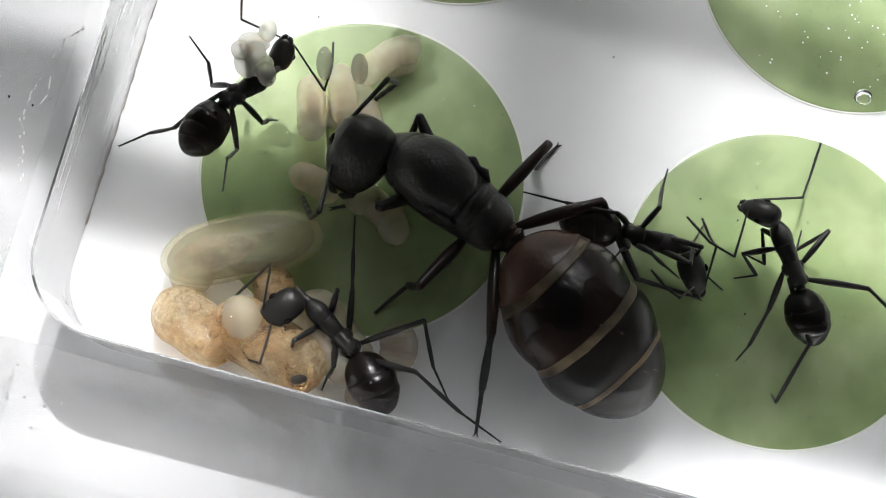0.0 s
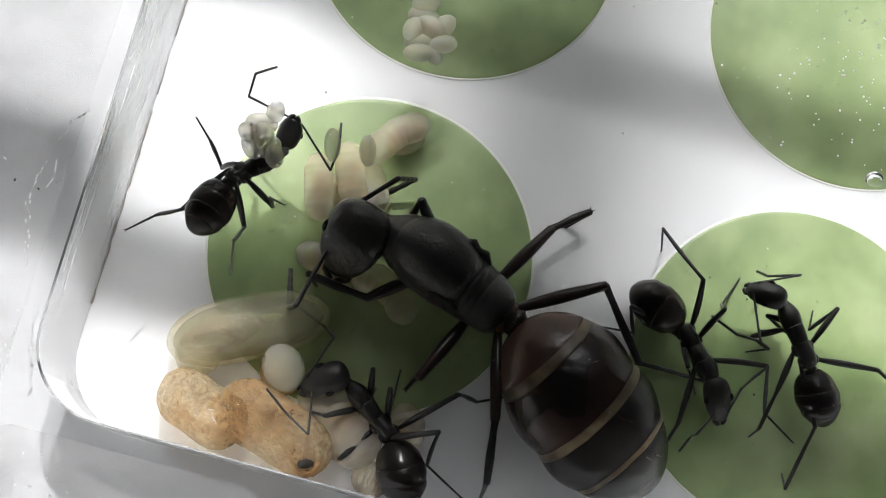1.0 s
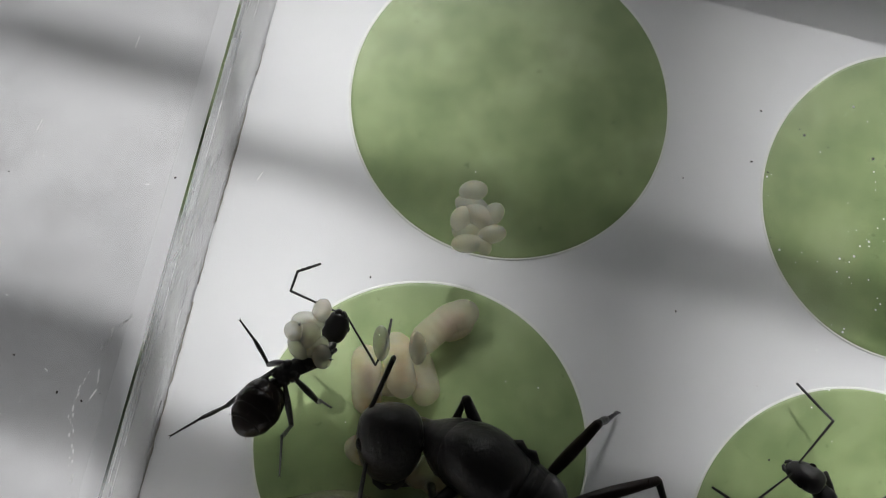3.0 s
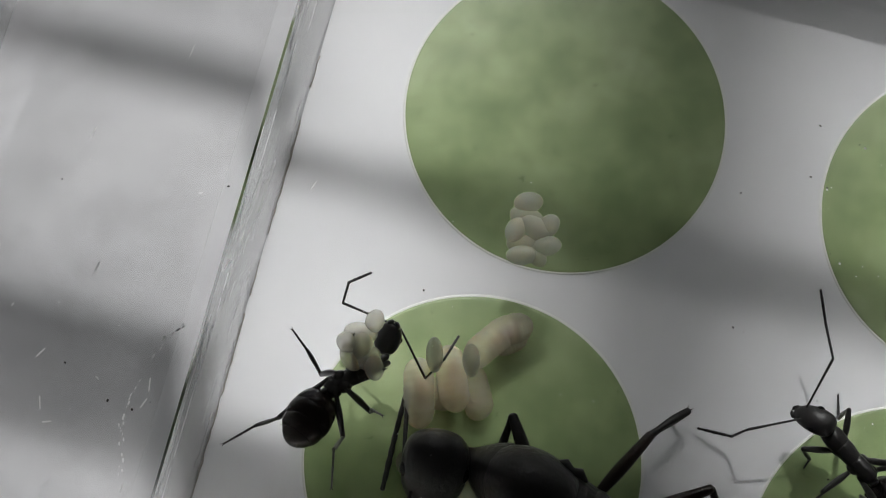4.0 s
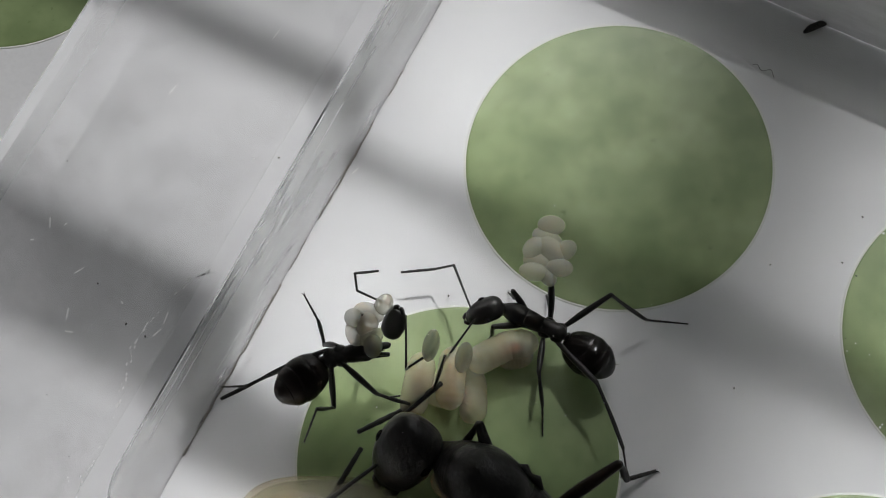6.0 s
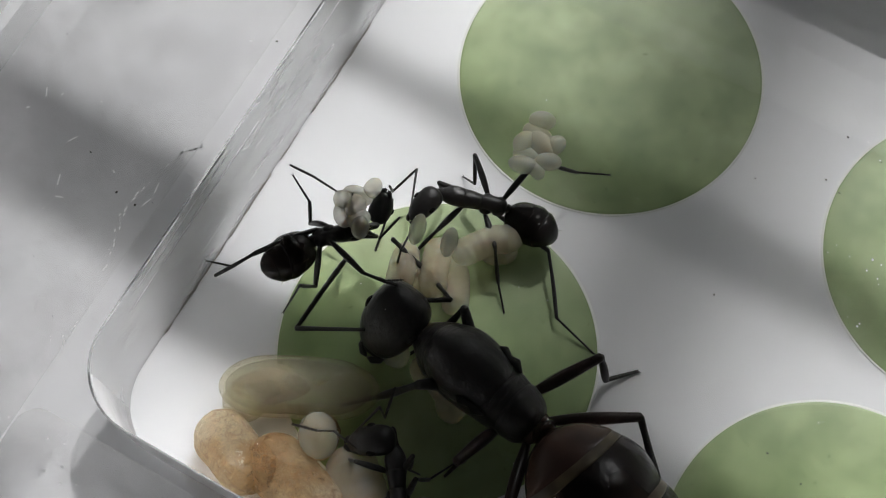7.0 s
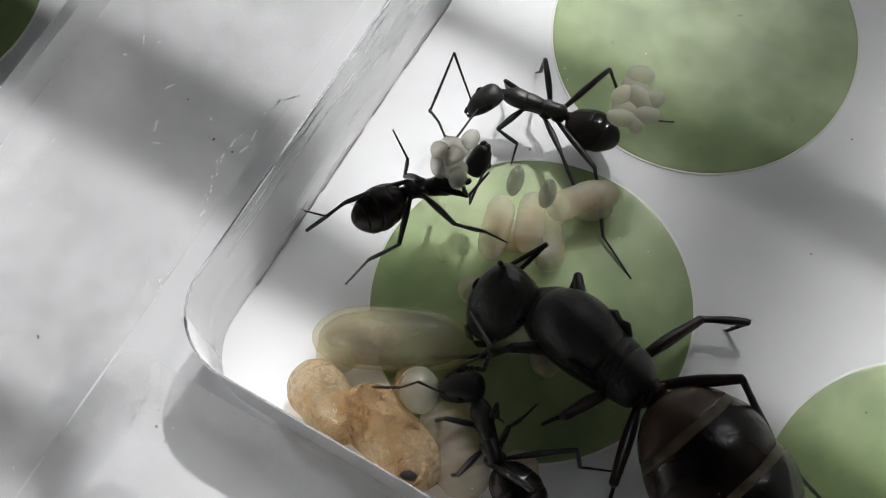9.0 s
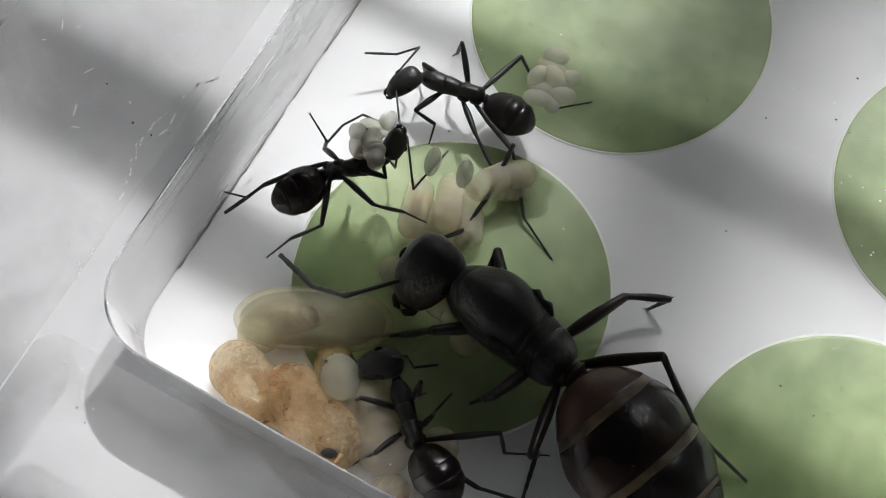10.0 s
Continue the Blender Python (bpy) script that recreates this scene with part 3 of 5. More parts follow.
    rings(bm, [rounded(-23.0, -40, -12.4, 60, 1.0, z) for z in (TOP + 0.002, TOP + 0.004)])
    rings(bm, [rounded(-12.3, -40, 60, -11.3, 1.0, z) for z in (TOP + 0.002, TOP + 0.004)])
    tagged(link("smears", bm, SMEAR, False), "cloudy dried smears on the clear cover", "smears", kind="stuff")
    tagged(link("dust", pale, SCRATCH, False), "pale specks and scratches on the clear cover", "dust", kind="stuff")
    tagged(link("grit", dark, DUST, False), "tiny dark grit on cover and sheet", "grit", kind="stuff")
    bm = bmesh.new()
    tube(bm, [(5.15, 25.3, 0.2), (5.35, 25.6, 0.25), (5.65, 26.0, 0.25), (5.8, 26.15, 0.22), (5.95, 26.3, 0.2)], [0.07, 0.17, 0.15, 0.17, 0.06], 8)
    bm.normal_update()
    roughen(bm, 0.05, 0.2, 3)
    tagged(link("debris", bm, DUST), "dark scrap of litter by the far wall", "litter")
    bm = bmesh.new()
    line = [(3.7 + 1.15 * i / 16, 22.75 + 0.13 * math.sin(i * 0.62 + 0.4) + 0.1 * math.sin(i * 0.21), 0.08) for i in range(17)]
    tube(bm, line, [0.013] * 17, 5)
    tagged(link("hair", bm, DUST), "short dark curled hair on the sheet", "hair")
    bm = bmesh.new()
    egg_shape(bm, (19.5, 7.8, CEILING - 0.2), (0.38, 0.36), (1, 0, 0), 16, 0.5)
    ob = tagged(link("water_drop", bm, ACRYLIC), "clear water drop under the cover", "drop")
    ob.visible_shadow = False


litter()


# ---- ants ----
BEATS = [i / 4 for i in range(41)]
LEGS = ("L1", "L2", "L3", "R1", "R2", "R3")


def limb(name, length, radii, mat, parent, claws=0.0, joints=0, spur=0.0, bow=0.0):
    """A straight tapered limb piece along +x, from the joint at its origin."""
    bm = bmesh.new()
    n = 16
    line = [(length * i / n, 0, bow * length * math.sin(math.pi * i / n)) for i in range(n + 1)]
    rr = [float(np.interp(i / n, np.linspace(0, 1, len(radii)), radii)) for i in range(n + 1)]
    if joints:
        rr = [r * (1 + 0.11 * math.cos(2 * math.pi * joints * i / n)) for i, r in enumerate(rr)]
    line = [(-rr[0] * 0.55, 0, 0), (-rr[0] * 0.3, 0, 0)] + line + [(length + rr[-1] * 0.3, 0, 0), (length + rr[-1] * 0.55, 0, 0)]
    rr = [rr[0] * 0.35, rr[0] * 0.8] + rr + [rr[-1] * 0.8, rr[-1] * 0.35]
    tube(bm, line, rr, 10)
    if spur:
        for s in (-1, 1):
            tube(bm, [(length * 0.96, 0, 0), (length * 0.96 + spur * 0.7, s * spur * 0.5, -spur * 0.4)], [radii[-1] * 0.4, 0.006], 5)
        rnd = random.Random(int(length * 1000))
        for i in range(12):
            x, a = length * rnd.uniform(0.15, 0.95), rnd.uniform(0, 6.28)
            r = radii[1] * 0.9
            tube(bm, [(x, r * math.cos(a), r * math.sin(a)), (x + spur * 0.45, (r + spur * 0.3) * math.cos(a), (r + spur * 0.3) * math.sin(a))], [0.016, 0.005], 4)
    if claws:
        for s in (-1, 1):
            tube(bm, [(length * 0.97, 0, 0), (length + claws, s * claws * 0.6, 0.0), (length + claws * 1.3, s * claws * 1.1, -claws * 0.5)],
                 [radii[-1] * 0.6, radii[-1] * 0.4, 0.006], 5)
    return part(name, bm, mat, parent)


def along(a, b, up):
    """The pose of a limb piece whose x runs from a to b."""
    x = (b - a).normalized()
    y = up.cross(x)
    y = y.normalized() if y.length > 1e-4 else x.orthogonal().normalized()
    z = x.cross(y)
    m = Matrix((x, y, z)).transposed().to_4x4()
    m.translation = a
    return m


def carried_on(ends):
    """Rows for a limb piece: from beat to beat it turns no further than its own line does."""
    rows, turn, way = [], None, None
    for t, (a, b) in zip(BEATS, ends):
        now = (b - a).normalized()
        if way is None:
            turn = along(a, b, Vector((0, 0, 1))).to_quaternion()
        else:
            turn = way.rotation_difference(now) @ turn
        way = now
        rows.append((t, Matrix.LocRotScale(a * MM, turn, None)))
    return rows


def in_metres(m):
    m = m.copy()
    m.translation = m.translation * MM
    return m


class Ant:
    """Holds the pieces of an ant and works out their poses at a time."""

    def __init__(self, name, label, group, data, size, thick, heights, mats, queen=False, hangs=False):
        self.data, self.size, self.thick, self.heights, self.queen = data, size, thick, heights, queen
        self.lt, self.lh, self.lg = size
        self.level, self.up = (CEILING, -1) if hangs else (0, 1)  # the plane it walks on, and which way its back is
        self.root = tagged(new(name), label, "ant", group)
        self.black, self.gaster_mat = mats
        self.zt = heights[0]
        self.fit_legs()
        self.build()

    # where things are
    def track(self, channel, t, n=None):
        rows = self.data[channel]
        ts = [r[0] for r in rows]
        return [float(np.interp(t, ts, [r[k] for r in rows])) for k in range(1, len(rows[0]))]

    def frame_at(self, t):
        a, b = self.track("neck", t), self.track("pet", t)
        m = pose((a[0] + b[0]) / 2, (a[1] + b[1]) / 2, self.level, 0, 0, math.degrees(math.atan2(a[1] - b[1], a[0] - b[0])))
        return m

    def hip(self, leg):
        i, s = int(leg[1]) - 1, 1 if leg[0] == "L" else -1
        w = 0.2 * self.lt if self.queen else 0.36
        if self.queen:
            return Vector(((0.12, -0.28, -0.47)[i] * self.lt, s * (0.10, 0.13, 0.08)[i] * self.lt, self.up * (self.zt - 0.7)))
        return Vector(((0.16, -0.2, -0.40)[i] * self.lt, s * w * (0.8, 1.05, 0.9)[i], self.up * (self.zt - 0.3)))

    def spot(self, channel, t, k, z=None):
        """A followed point in the ant's own space; beyond its rows, and over long gaps, it goes with the body."""
        rows = self.data[channel]
        s = min(max(t, rows[0][0]), rows[-1][0])
        early = max((r for r in rows if r[0] <= s), key=lambda r: r[0])
        late = min((r for r in rows if r[0] >= s), key=lambda r: r[0])

        def own(r, now):
            return self.frame_at(now).inverted() @ Vector((r[k + 1], r[k + 2], r[k + 3] if z is None else z))
        u = (s - early[0]) / (late[0] - early[0]) if late[0] > early[0] else 0.0
        if late[0] - early[0] > 0.6:
            return own(early, early[0]).lerp(own(late, late[0]), u)
        return own(early, s).lerp(own(late, s), u)

    def fit_legs(self):
        self.bone = {}
        for leg in LEGS:
            la, lb = [], []
            for r in self.data[leg]:
                k = self.spot(leg, r[0], 0)
                la.append((k - self.hip(leg)).length)
                lb.append((self.spot(leg, r[0], 3, self.heights[6]) - k).length)
            far = float(np.quantile(lb, 0.85)) * 1.01
            self.bone[leg] = (float(np.median(la)), far * 0.58, far * 0.43)

    def joints(self, leg, t):
        """Hip, knee, ankle and tip in the ant's space."""
        h, (l1, l2, l3) = self.hip(leg), self.bone[leg]
        k = h + (self.spot(leg, t, 0) - h).normalized() * l1
        d = self.spot(leg, t, 3, self.heights[6]) - k
        far = min(max(d.length, abs(l2 - l3) + 0.1), (l2 + l3) * 0.995)
        n = d.normalized()
        x = (l2 * l2 - l3 * l3 + far * far) / (2 * far)
        y = math.sqrt(max(l2 * l2 - x * x, 0))
        inward = (h - k) - n * (h - k).dot(n)  # the ankle lies on the body's side, above the floor
        inward = inward.normalized() if inward.length > 0.05 else n.orthogonal().normalized()
        ankle = k + n * x + inward * y
        if self.up * ankle.z < 0.15:
            rise = Vector((0, 0, self.up)) - n * n.z
            ankle = k + n * x + (rise.normalized() if rise.length > 0.05 else inward) * y
        return h, k, ankle, k + n * far

    def head_turn(self, t):
        a, m = Vector((*self.track("head", t), self.level)), self.frame_at(t)
        p = m.inverted() @ a
        if "mouth" in self.data:
            q = m.inverted() @ Vector((*self.track("mouth", t), self.level))
            return math.degrees(math.atan2(q.y - p.y, q.x - p.x)), p
        return math.degrees(math.atan2(p.y, p.x - self.lt / 2)), p

    def head_pose(self, t):
        turn, p = self.head_turn(t)
        turn = (turn + 180) % 360 - 180
        return pose(p.x, p.y, self.up * self.heights[2], 0, 24 if self.queen else 14 if self.up > 0 else -48, turn)

    def gaster_pose(self, t):
        rows = self.data["gtip"]
        s = min(max(t, rows[0][0]), rows[-1][0])
        p = self.frame_at(s).inverted() @ Vector((*self.track("gtip", s), self.level))
        turn = math.degrees(math.atan2(p.y, p.x + self.lt / 2))
        turn = (turn - 180 + 180) % 360 - 180
        return pose(-self.lt * (0.555 if self.queen else 0.5), 0, self.up * self.heights[3], 0, 0, turn)

    def antenna(self, side, t):
        s = 1 if side == "AL" else -1
        if self.queen:  # her face is turned and tipped, so the feelers stand nearer to her own heading
            turn, p = self.head_turn(t)
            turn = (turn + 180) % 360 - 180
            base = pose(p.x, p.y, self.heights[2], 0, 0, turn * 0.35) @ Vector((self.lh * 0.34, s * self.lh * 0.2, self.lh * 0.06))
        else:
            base = self.head_pose(t) @ Vector((self.lh * 0.30, s * self.lh * 0.17, self.up * self.lh * 0.16))
        le, lf = self.feeler[side]
        elbow = base + (self.spot(side, t, 0) - base).normalized() * le
        f = self.spot(side, t, 3)
        d = f - elbow
        if d.length > lf * 0.97:
            f = elbow + d.normalized() * lf * 0.97
            d = f - elbow
        out = (elbow - base) * 0.25 + Vector((0, 0, -2 * self.up))
        out = out - d.normalized() * out.dot(d.normalized())
        bend = math.sqrt(max(lf * lf / 4 - d.length_squared / 4, 0))
        middle = (elbow + f) / 2 + (out.normalized() if out.length > 1e-3 else d.orthogonal().normalized()) * bend
        middle.z = self.up * min(max(self.up * middle.z, 0.2), 4.4)
        return base, elbow, middle, f

    # the meshes
    def put(self, name, bm, mat, parent, label=""):
        bmesh.ops.scale(bm, vec=(1, 1, self.up), verts=bm.verts[:])
        return part(name, bm, mat, parent, label)

    def build(self):
        k, q, lt, lh, lg = self.thick, self.queen, self.lt, self.lh, self.lg
        root, black = self.root, self.black
        # the back, piece by piece
        wide = lt if q else 3.25

        def lump(name, mat, stations, count=22, seg=24):
            bm = bmesh.new()
            lathe(bm, smoothed([(x * lt, y, self.zt + z * wide, a * wide, b * wide) for x, y, z, a, b in stations], count), seg)
            return self.put(name, bm, mat, root)
        if q:
            lump("thorax", SATIN, [(-0.47, 0, -.08, .02, .02), (-0.44, 0, -.07, .11, .12), (-0.37, 0, -.045, .168, .17), (-0.25, 0, -.02, .198, .195), (-0.1, 0, -.015, .216, .215), (0.0, 0, -.02, .226, .225), (0.2, 0, -.02, .226, .21), (0.35, 0, -.03, .17, .16), (0.44, 0, -.04, .1, .1), (0.47, 0, -.04, .02, .02)], 26)
            lump("pronotum", SATIN, [(0.22, 0, -.0, .05, .05), (0.28, 0, -.0, .20, .19), (0.37, 0, -.01, .178, .18), (0.45, 0, -.03, .122, .13), (0.51, 0, -.045, .08, .08), (0.58, 0, -.045, .06, .06), (0.64, 0, -.045, .01, .01)])
            lump("scutum", SATIN, [(-0.20, 0, .05, .02, .02), (-0.185, 0, .055, .11, .10), (-0.13, 0, .07, .178, .17), (-0.03, 0, .08, .218, .205), (0.1, 0, .085, .235, .222), (0.22, 0, .075, .222, .21), (0.33, 0, .05, .172, .17), (0.40, 0, .025, .1, .11), (0.425, 0, .015, .01, .01)], 30)
            lump("scutellum", SATIN, [(-0.27, 0, .05, .02, .02), (-0.255, 0, .055, .1, .08), (-0.22, 0, .07, .15, .115), (-0.18, 0, .075, .16, .125), (-0.15, 0, .075, .1, .09), (-0.14, 0, .075, .02, .02)])
            lump("back_plate", black, [(-0.32, 0, .035, .02, .02), (-0.31, 0, .04, .12, .09), (-0.285, 0, .05, .158, .11), (-0.26, 0, .05, .1, .08), (-0.25, 0, .05, .02, .02)])
            lump("propodeum", SATIN, [(-0.485, 0, -.09, .02, .02), (-0.47, 0, -.08, .10, .11), (-0.42, 0, -.05, .16, .165), (-0.35, 0, -.02, .184, .186), (-0.28, 0, -.005, .188, .186), (-0.2, 0, -.02, .12, .12)])
            for s in (-1, 1):
                bm = bmesh.new()
                tube(bm, [(0.04 * lt, s * .19 * lt, self.zt + .13 * lt), (-.03 * lt, s * .212 * lt, self.zt + .15 * lt), (-.08 * lt, s * .195 * lt, self.zt + .14 * lt), (-.13 * lt, s * .205 * lt, self.zt + .13 * lt), (-.19 * lt, s * .18 * lt, self.zt + .1 * lt)], [.1, .24, .15, .22, .07], 8)
                self.put("wing_stub", bm, black, root)
        else:
            lump("thorax", black, [(-0.5, 0, -.05, .02, .02), (-0.46, 0, -.045, .07, .07), (-0.38, 0, -.02, .1, .105), (-0.22, 0, -.015, .106, .11), (-0.05, 0, -.01, .112, .115), (0.12, 0, .0, .128, .12), (0.3, 0, .01, .138, .12), (0.42, 0, .0, .112, .1), (0.5, 0, -.0, .075, .075), (0.6, 0, .0, .052, .05), (0.74, 0, .01, .045, .04), (0.8, 0, .01, .01, .01)], 30)
            lump("pronotum", black, [(0.06, 0, .01, .02, .02), (0.12, 0, .015, .11, .105), (0.22, 0, .02, .136, .122), (0.33, 0, .022, .139, .12), (0.43, 0, .01, .11, .1), (0.5, 0, .005, .073, .073), (0.53, 0, .005, .01, .01)])
            lump("mesonotum", black, [(-0.18, 0, .0, .02, .02), (-0.12, 0, .005, .09, .095), (-0.02, 0, .015, .112, .115), (0.08, 0, .02, .122, .12), (0.15, 0, .02, .11, .11), (0.19, 0, .02, .02, .02)])
            lump("propodeum", black, [(-0.52, 0, -.04, .01, .01), (-0.5, 0, -.03, .06, .075), (-0.44, 0, .0, .096, .115), (-0.33, 0, .01, .108, .128), (-0.2, 0, .005, .108, .12), (-0.12, 0, -.005, .1, .108), (-0.08, 0, -.01, .02, .02)])
        # the waist
        bm = bmesh.new()
        w = 0.5 * lt * (0.17 if q else 0.13)
        up = 0.06 * lt if q else 0.0
        lathe(bm, smoothed([(-0.42 * lt, 0, self.zt - .12 * lt + up, w * .6, w * .6), (-0.475 * lt, 0, self.zt - .1 * lt + up, w * .7, w * .8),
                            (-0.53 * lt, 0, self.zt - .05 * lt + up, w * 1.1, w * 1.7), (-0.585 * lt, 0, self.zt - .09 * lt + up, w * .85, w), (-0.66 * lt, 0, self.zt - .11 * lt + up, w * .6, w * .6)], 14), 14)
        self.put("petiole", bm, BROWN if q else black, root)
        # the head
        bm = bmesh.new()
        hw = lh * (0.42 if q else 0.335)
        lathe(bm, smoothed([(-.53 * lh, 0, 0, .02, .02), (-.49 * lh, 0, 0, hw * .55, hw * .42), (-.36 * lh, 0, .02 * lh, hw * .9, hw * .66), (-.1 * lh, 0, .03 * lh, hw, hw * .74),
                            (.16 * lh, 0, .01 * lh, hw * .93, hw * .68), (.36 * lh, 0, -.04 * lh, hw * .72, hw * .52), (.48 * lh, 0, -.07 * lh, hw * .46, hw * .33), (.52 * lh, 0, -.08 * lh, .03, .03)], 20), 22)
        self.head = self.put("head", bm, SATIN if q else black, root)
        for s in (-1, 1):
            bm = bmesh.new()
            egg_shape(bm, (-.02 * lh, s * hw * .86, .11 * lh), (lh * .10, lh * .07), (1, s * -.15, 0), 14)
            self.put("eye", bm, EYE, self.head)
            bm = bmesh.new()
            tube(bm, [(.42 * lh, s * hw * .38, -.08 * lh), (.53 * lh, s * hw * .36, -.1 * lh), (.60 * lh, s * hw * .18, -.1 * lh), (.61 * lh, s * hw * .02, -.1 * lh)],
                 [lh * .06, lh * .06, lh * .05, lh * .015], 8)
            self.put("mandible", bm, black, self.head)
        bm = bmesh.new()
        lathe(bm, smoothed([(.3 * lh, 0, -.0 * lh, .05 * lh, .03 * lh), (.42 * lh, 0, -.02 * lh, hw * .34, hw * .26), (.53 * lh, 0, -.08 * lh, hw * .3, hw * .14), (.56 * lh, 0, -.1 * lh, .03, .02)], 8), 14)
        self.put("clypeus", bm, black, self.head)
        # the gaster: plates that overlap, with pale skin between them
        self.gaster = new("gaster")
        self.gaster.parent = root
        self.gaster["label"] = "egg-shaped banded abdomen"
        gw = lg * (0.318 if q else 0.365)
        gh = min(gw * (0.86 if q else 0.95), (2.15 if q else 1.1))

        def radius(u):
            return max(0.03, math.sqrt(max(0.0, 1 - abs(2 * u - 1) ** (2.5 if u < 0.5 else 2.3 if q else 1.9))))
        cuts = (0.0, 0.18, 0.50, 0.75, 1.0) if q else (0.0, 0.36, 0.62, 0.82, 1.0)
        droop = 0.25 if q else 0.12

        lean, arch = (0.12, 0.3) if q else (0.0, 0.3)

        def shell(us, scale, lips, seed):
            """Rings of a plate; the plates lie a little askew, with an uneven hind edge."""
            loops = []
            for u, lip in zip(us, lips):
                n0 = sum(1 for c in cuts[1:-1] if u > c + 1e-6)
                share = (u - cuts[n0]) / (cuts[n0 + 1] - cuts[n0])
                belly = math.sin(math.pi * min(1.0, max(0.0, share))) * (1.0 if q else 0.7) if 0 < n0 < 3 else 0.2 * q
                r = radius(u) * scale * (0.985 + 0.075 * belly)
                loop = []
                for i in range(32):
                    a = 2 * math.pi * i / 32
                    y, z = max(gw * r, .015) * math.cos(a), max(gh * r, .015) * math.sin(a)
                    x = -u * lg - (lean * y + arch * z) * (1 - abs(2 * u - 1) ** 3) + lip * 0.05 * noise.noise(Vector((2.2 * math.cos(a), 2.2 * math.sin(a), seed)))
                    loop.append((x, y, z - droop * lg * u * u * .25))
                loops.append(loop)
            return loops
        for n, (a, b) in enumerate(zip(cuts, cuts[1:])):
            bm = bmesh.new()
            hind = lg / 9 if b < 1 else 0
            steps = [a + (b - a) * (i / 12 if a > 0 and b < 1 else (i / 12) ** 2 if a == 0 else 1 - (1 - i / 12) ** 2) for i in range(13)]
            rings(bm, shell(steps + [b], 1.0 - .012 * n, [0] * 10 + [hind * .4, hind * .8, hind, hind], n))
            mat = self.gaster_mat[min(n, len(self.gaster_mat) - 1)]
            self.put("tergite", bm, mat, self.gaster, ("rust-brown glossy plate" if q and n == 0 else "dark glossy plate"))
            if n < 3:
                bm = bmesh.new()
                e = (0.046, 0.042, 0.028)[n] if q else 0.005
                rings(bm, shell((b - .03, b, b + e * .8, b + e), (1.0 - .012 * (n + 1)) * 1.004, (0, 0, hind * 1.3, hind * 1.3), n + 5))
                self.put("membrane", bm, MEMBRANE if q else black, self.gaster, "tan band of thin skin" if q else "")
        rnd, bm = random.Random(len(self.data) + int(lg * 100)), bmesh.new()
        for _ in range(36 if q else 16):
            u, a = rnd.uniform(0.15, 0.97), rnd.uniform(0, 2 * math.pi)
            r, k2 = radius(u) * 0.97, rnd.uniform(0.16, 0.34) * (1 if q else 0.55)
            p = Vector((-u * lg - (lean * gw * math.cos(a) + arch * gh * math.sin(a)) * r * (1 - abs(2 * u - 1) ** 3), gw * r * math.cos(a), gh * r * math.sin(a) - droop * lg * u * u * .25))
            way = Vector((-0.8, math.cos(a), math.sin(a)))
            tube(bm, [p, p + way * k2 * 0.5, p + way * k2 * 0.8 + Vector((-k2 * 0.4, 0, 0))], [0.012, 0.008, 0.004], 4)
        self.put("bristles", bm, MEMBRANE, self.gaster, "sparse fine pale bristles")
        # the legs and feelers
        self.legs = {}
        for leg in LEGS:
            h = self.hip(leg)
            bm = bmesh.new()
            top = Vector((h.x * 0.96, h.y * 0.25, self.up * (self.zt - 0.05)))
            f = 1.15 if q else 1.6
            tube(bm, [top, top.lerp(h, 0.4), top.lerp(h, 0.8), h, h + (h - top) * 0.12], [k * 1.0 * f, k * 1.35 * f, k * 1.2 * f, k * .9, k * .3], 10)
            part("coxa", bm, RUST if q and leg[1] == "3" else black, root)
            l1, l2, l3 = self.bone[leg]
            mat = (black if leg[1] == "1" else MAHOGANY) if q else black
            self.legs[leg] = (limb("femur", l1, [k * .6, k * .8, k * .98, k * 1.02, k * .95, k * .82, k * .72], mat, root, bow=0.025),
                              limb("tibia", l2, [k * .58, k * .5, k * .58, k * .66, k * .62, k * .52], black, root, spur=k * 1.2, bow=-0.015),
                              limb("tarsus", l3, [k * .38, k * .33, k * .25], black, root, claws=k * .5, joints=4))
        self.feeler = {}
        for side in ("AL", "AR"):
            self.feeler[side] = (1.0, 1.0)
            le, lf = [], []
            for r in self.data[side]:
                b = self.antenna(side, r[0])[0]
                e, f = self.spot(side, r[0], 0), self.spot(side, r[0], 3)
                le.append((e - b).length)
                lf.append((f - e).length)
            self.feeler[side] = (float(np.median(le)), float(np.quantile(lf, .85)))
        mean = [0.5 * (self.feeler["AL"][i] + self.feeler["AR"][i]) for i in (0, 1)]
        self.feeler = {"AL": mean, "AR": mean}
        self.antennae = {side: (limb("scape", mean[0], [k * .30, k * .34, k * .42], black, root),
                                limb("funiculus", mean[1] / 2, [k * .34, k * .38, k * .40], black, root, joints=4),
                                limb("feeler_tip", mean[1] / 2, [k * .40, k * .44, k * .36], black, root, joints=4)) for side in ("AL", "AR")}

    def move(self):
        walk(self.root, [(t, in_metres(self.frame_at(t))) for t in BEATS])
        walk(self.head, [(t, in_metres(self.head_pose(t))) for t in BEATS])
        walk(self.gaster, [(t, in_metres(self.gaster_pose(t))) for t in BEATS])
        for leg, pieces in self.legs.items():
            js = [self.joints(leg, t) for t in BEATS]
            for i, piece in enumerate(pieces):
                walk(piece, carried_on([(j[i], j[i + 1]) for j in js]))
        for side, pieces in self.antennae.items():
            js = [self.antenna(side, t) for t in BEATS]
            for i, piece in enumerate(pieces):
                walk(piece, carried_on([(j[i], j[i + 1]) for j in js]))


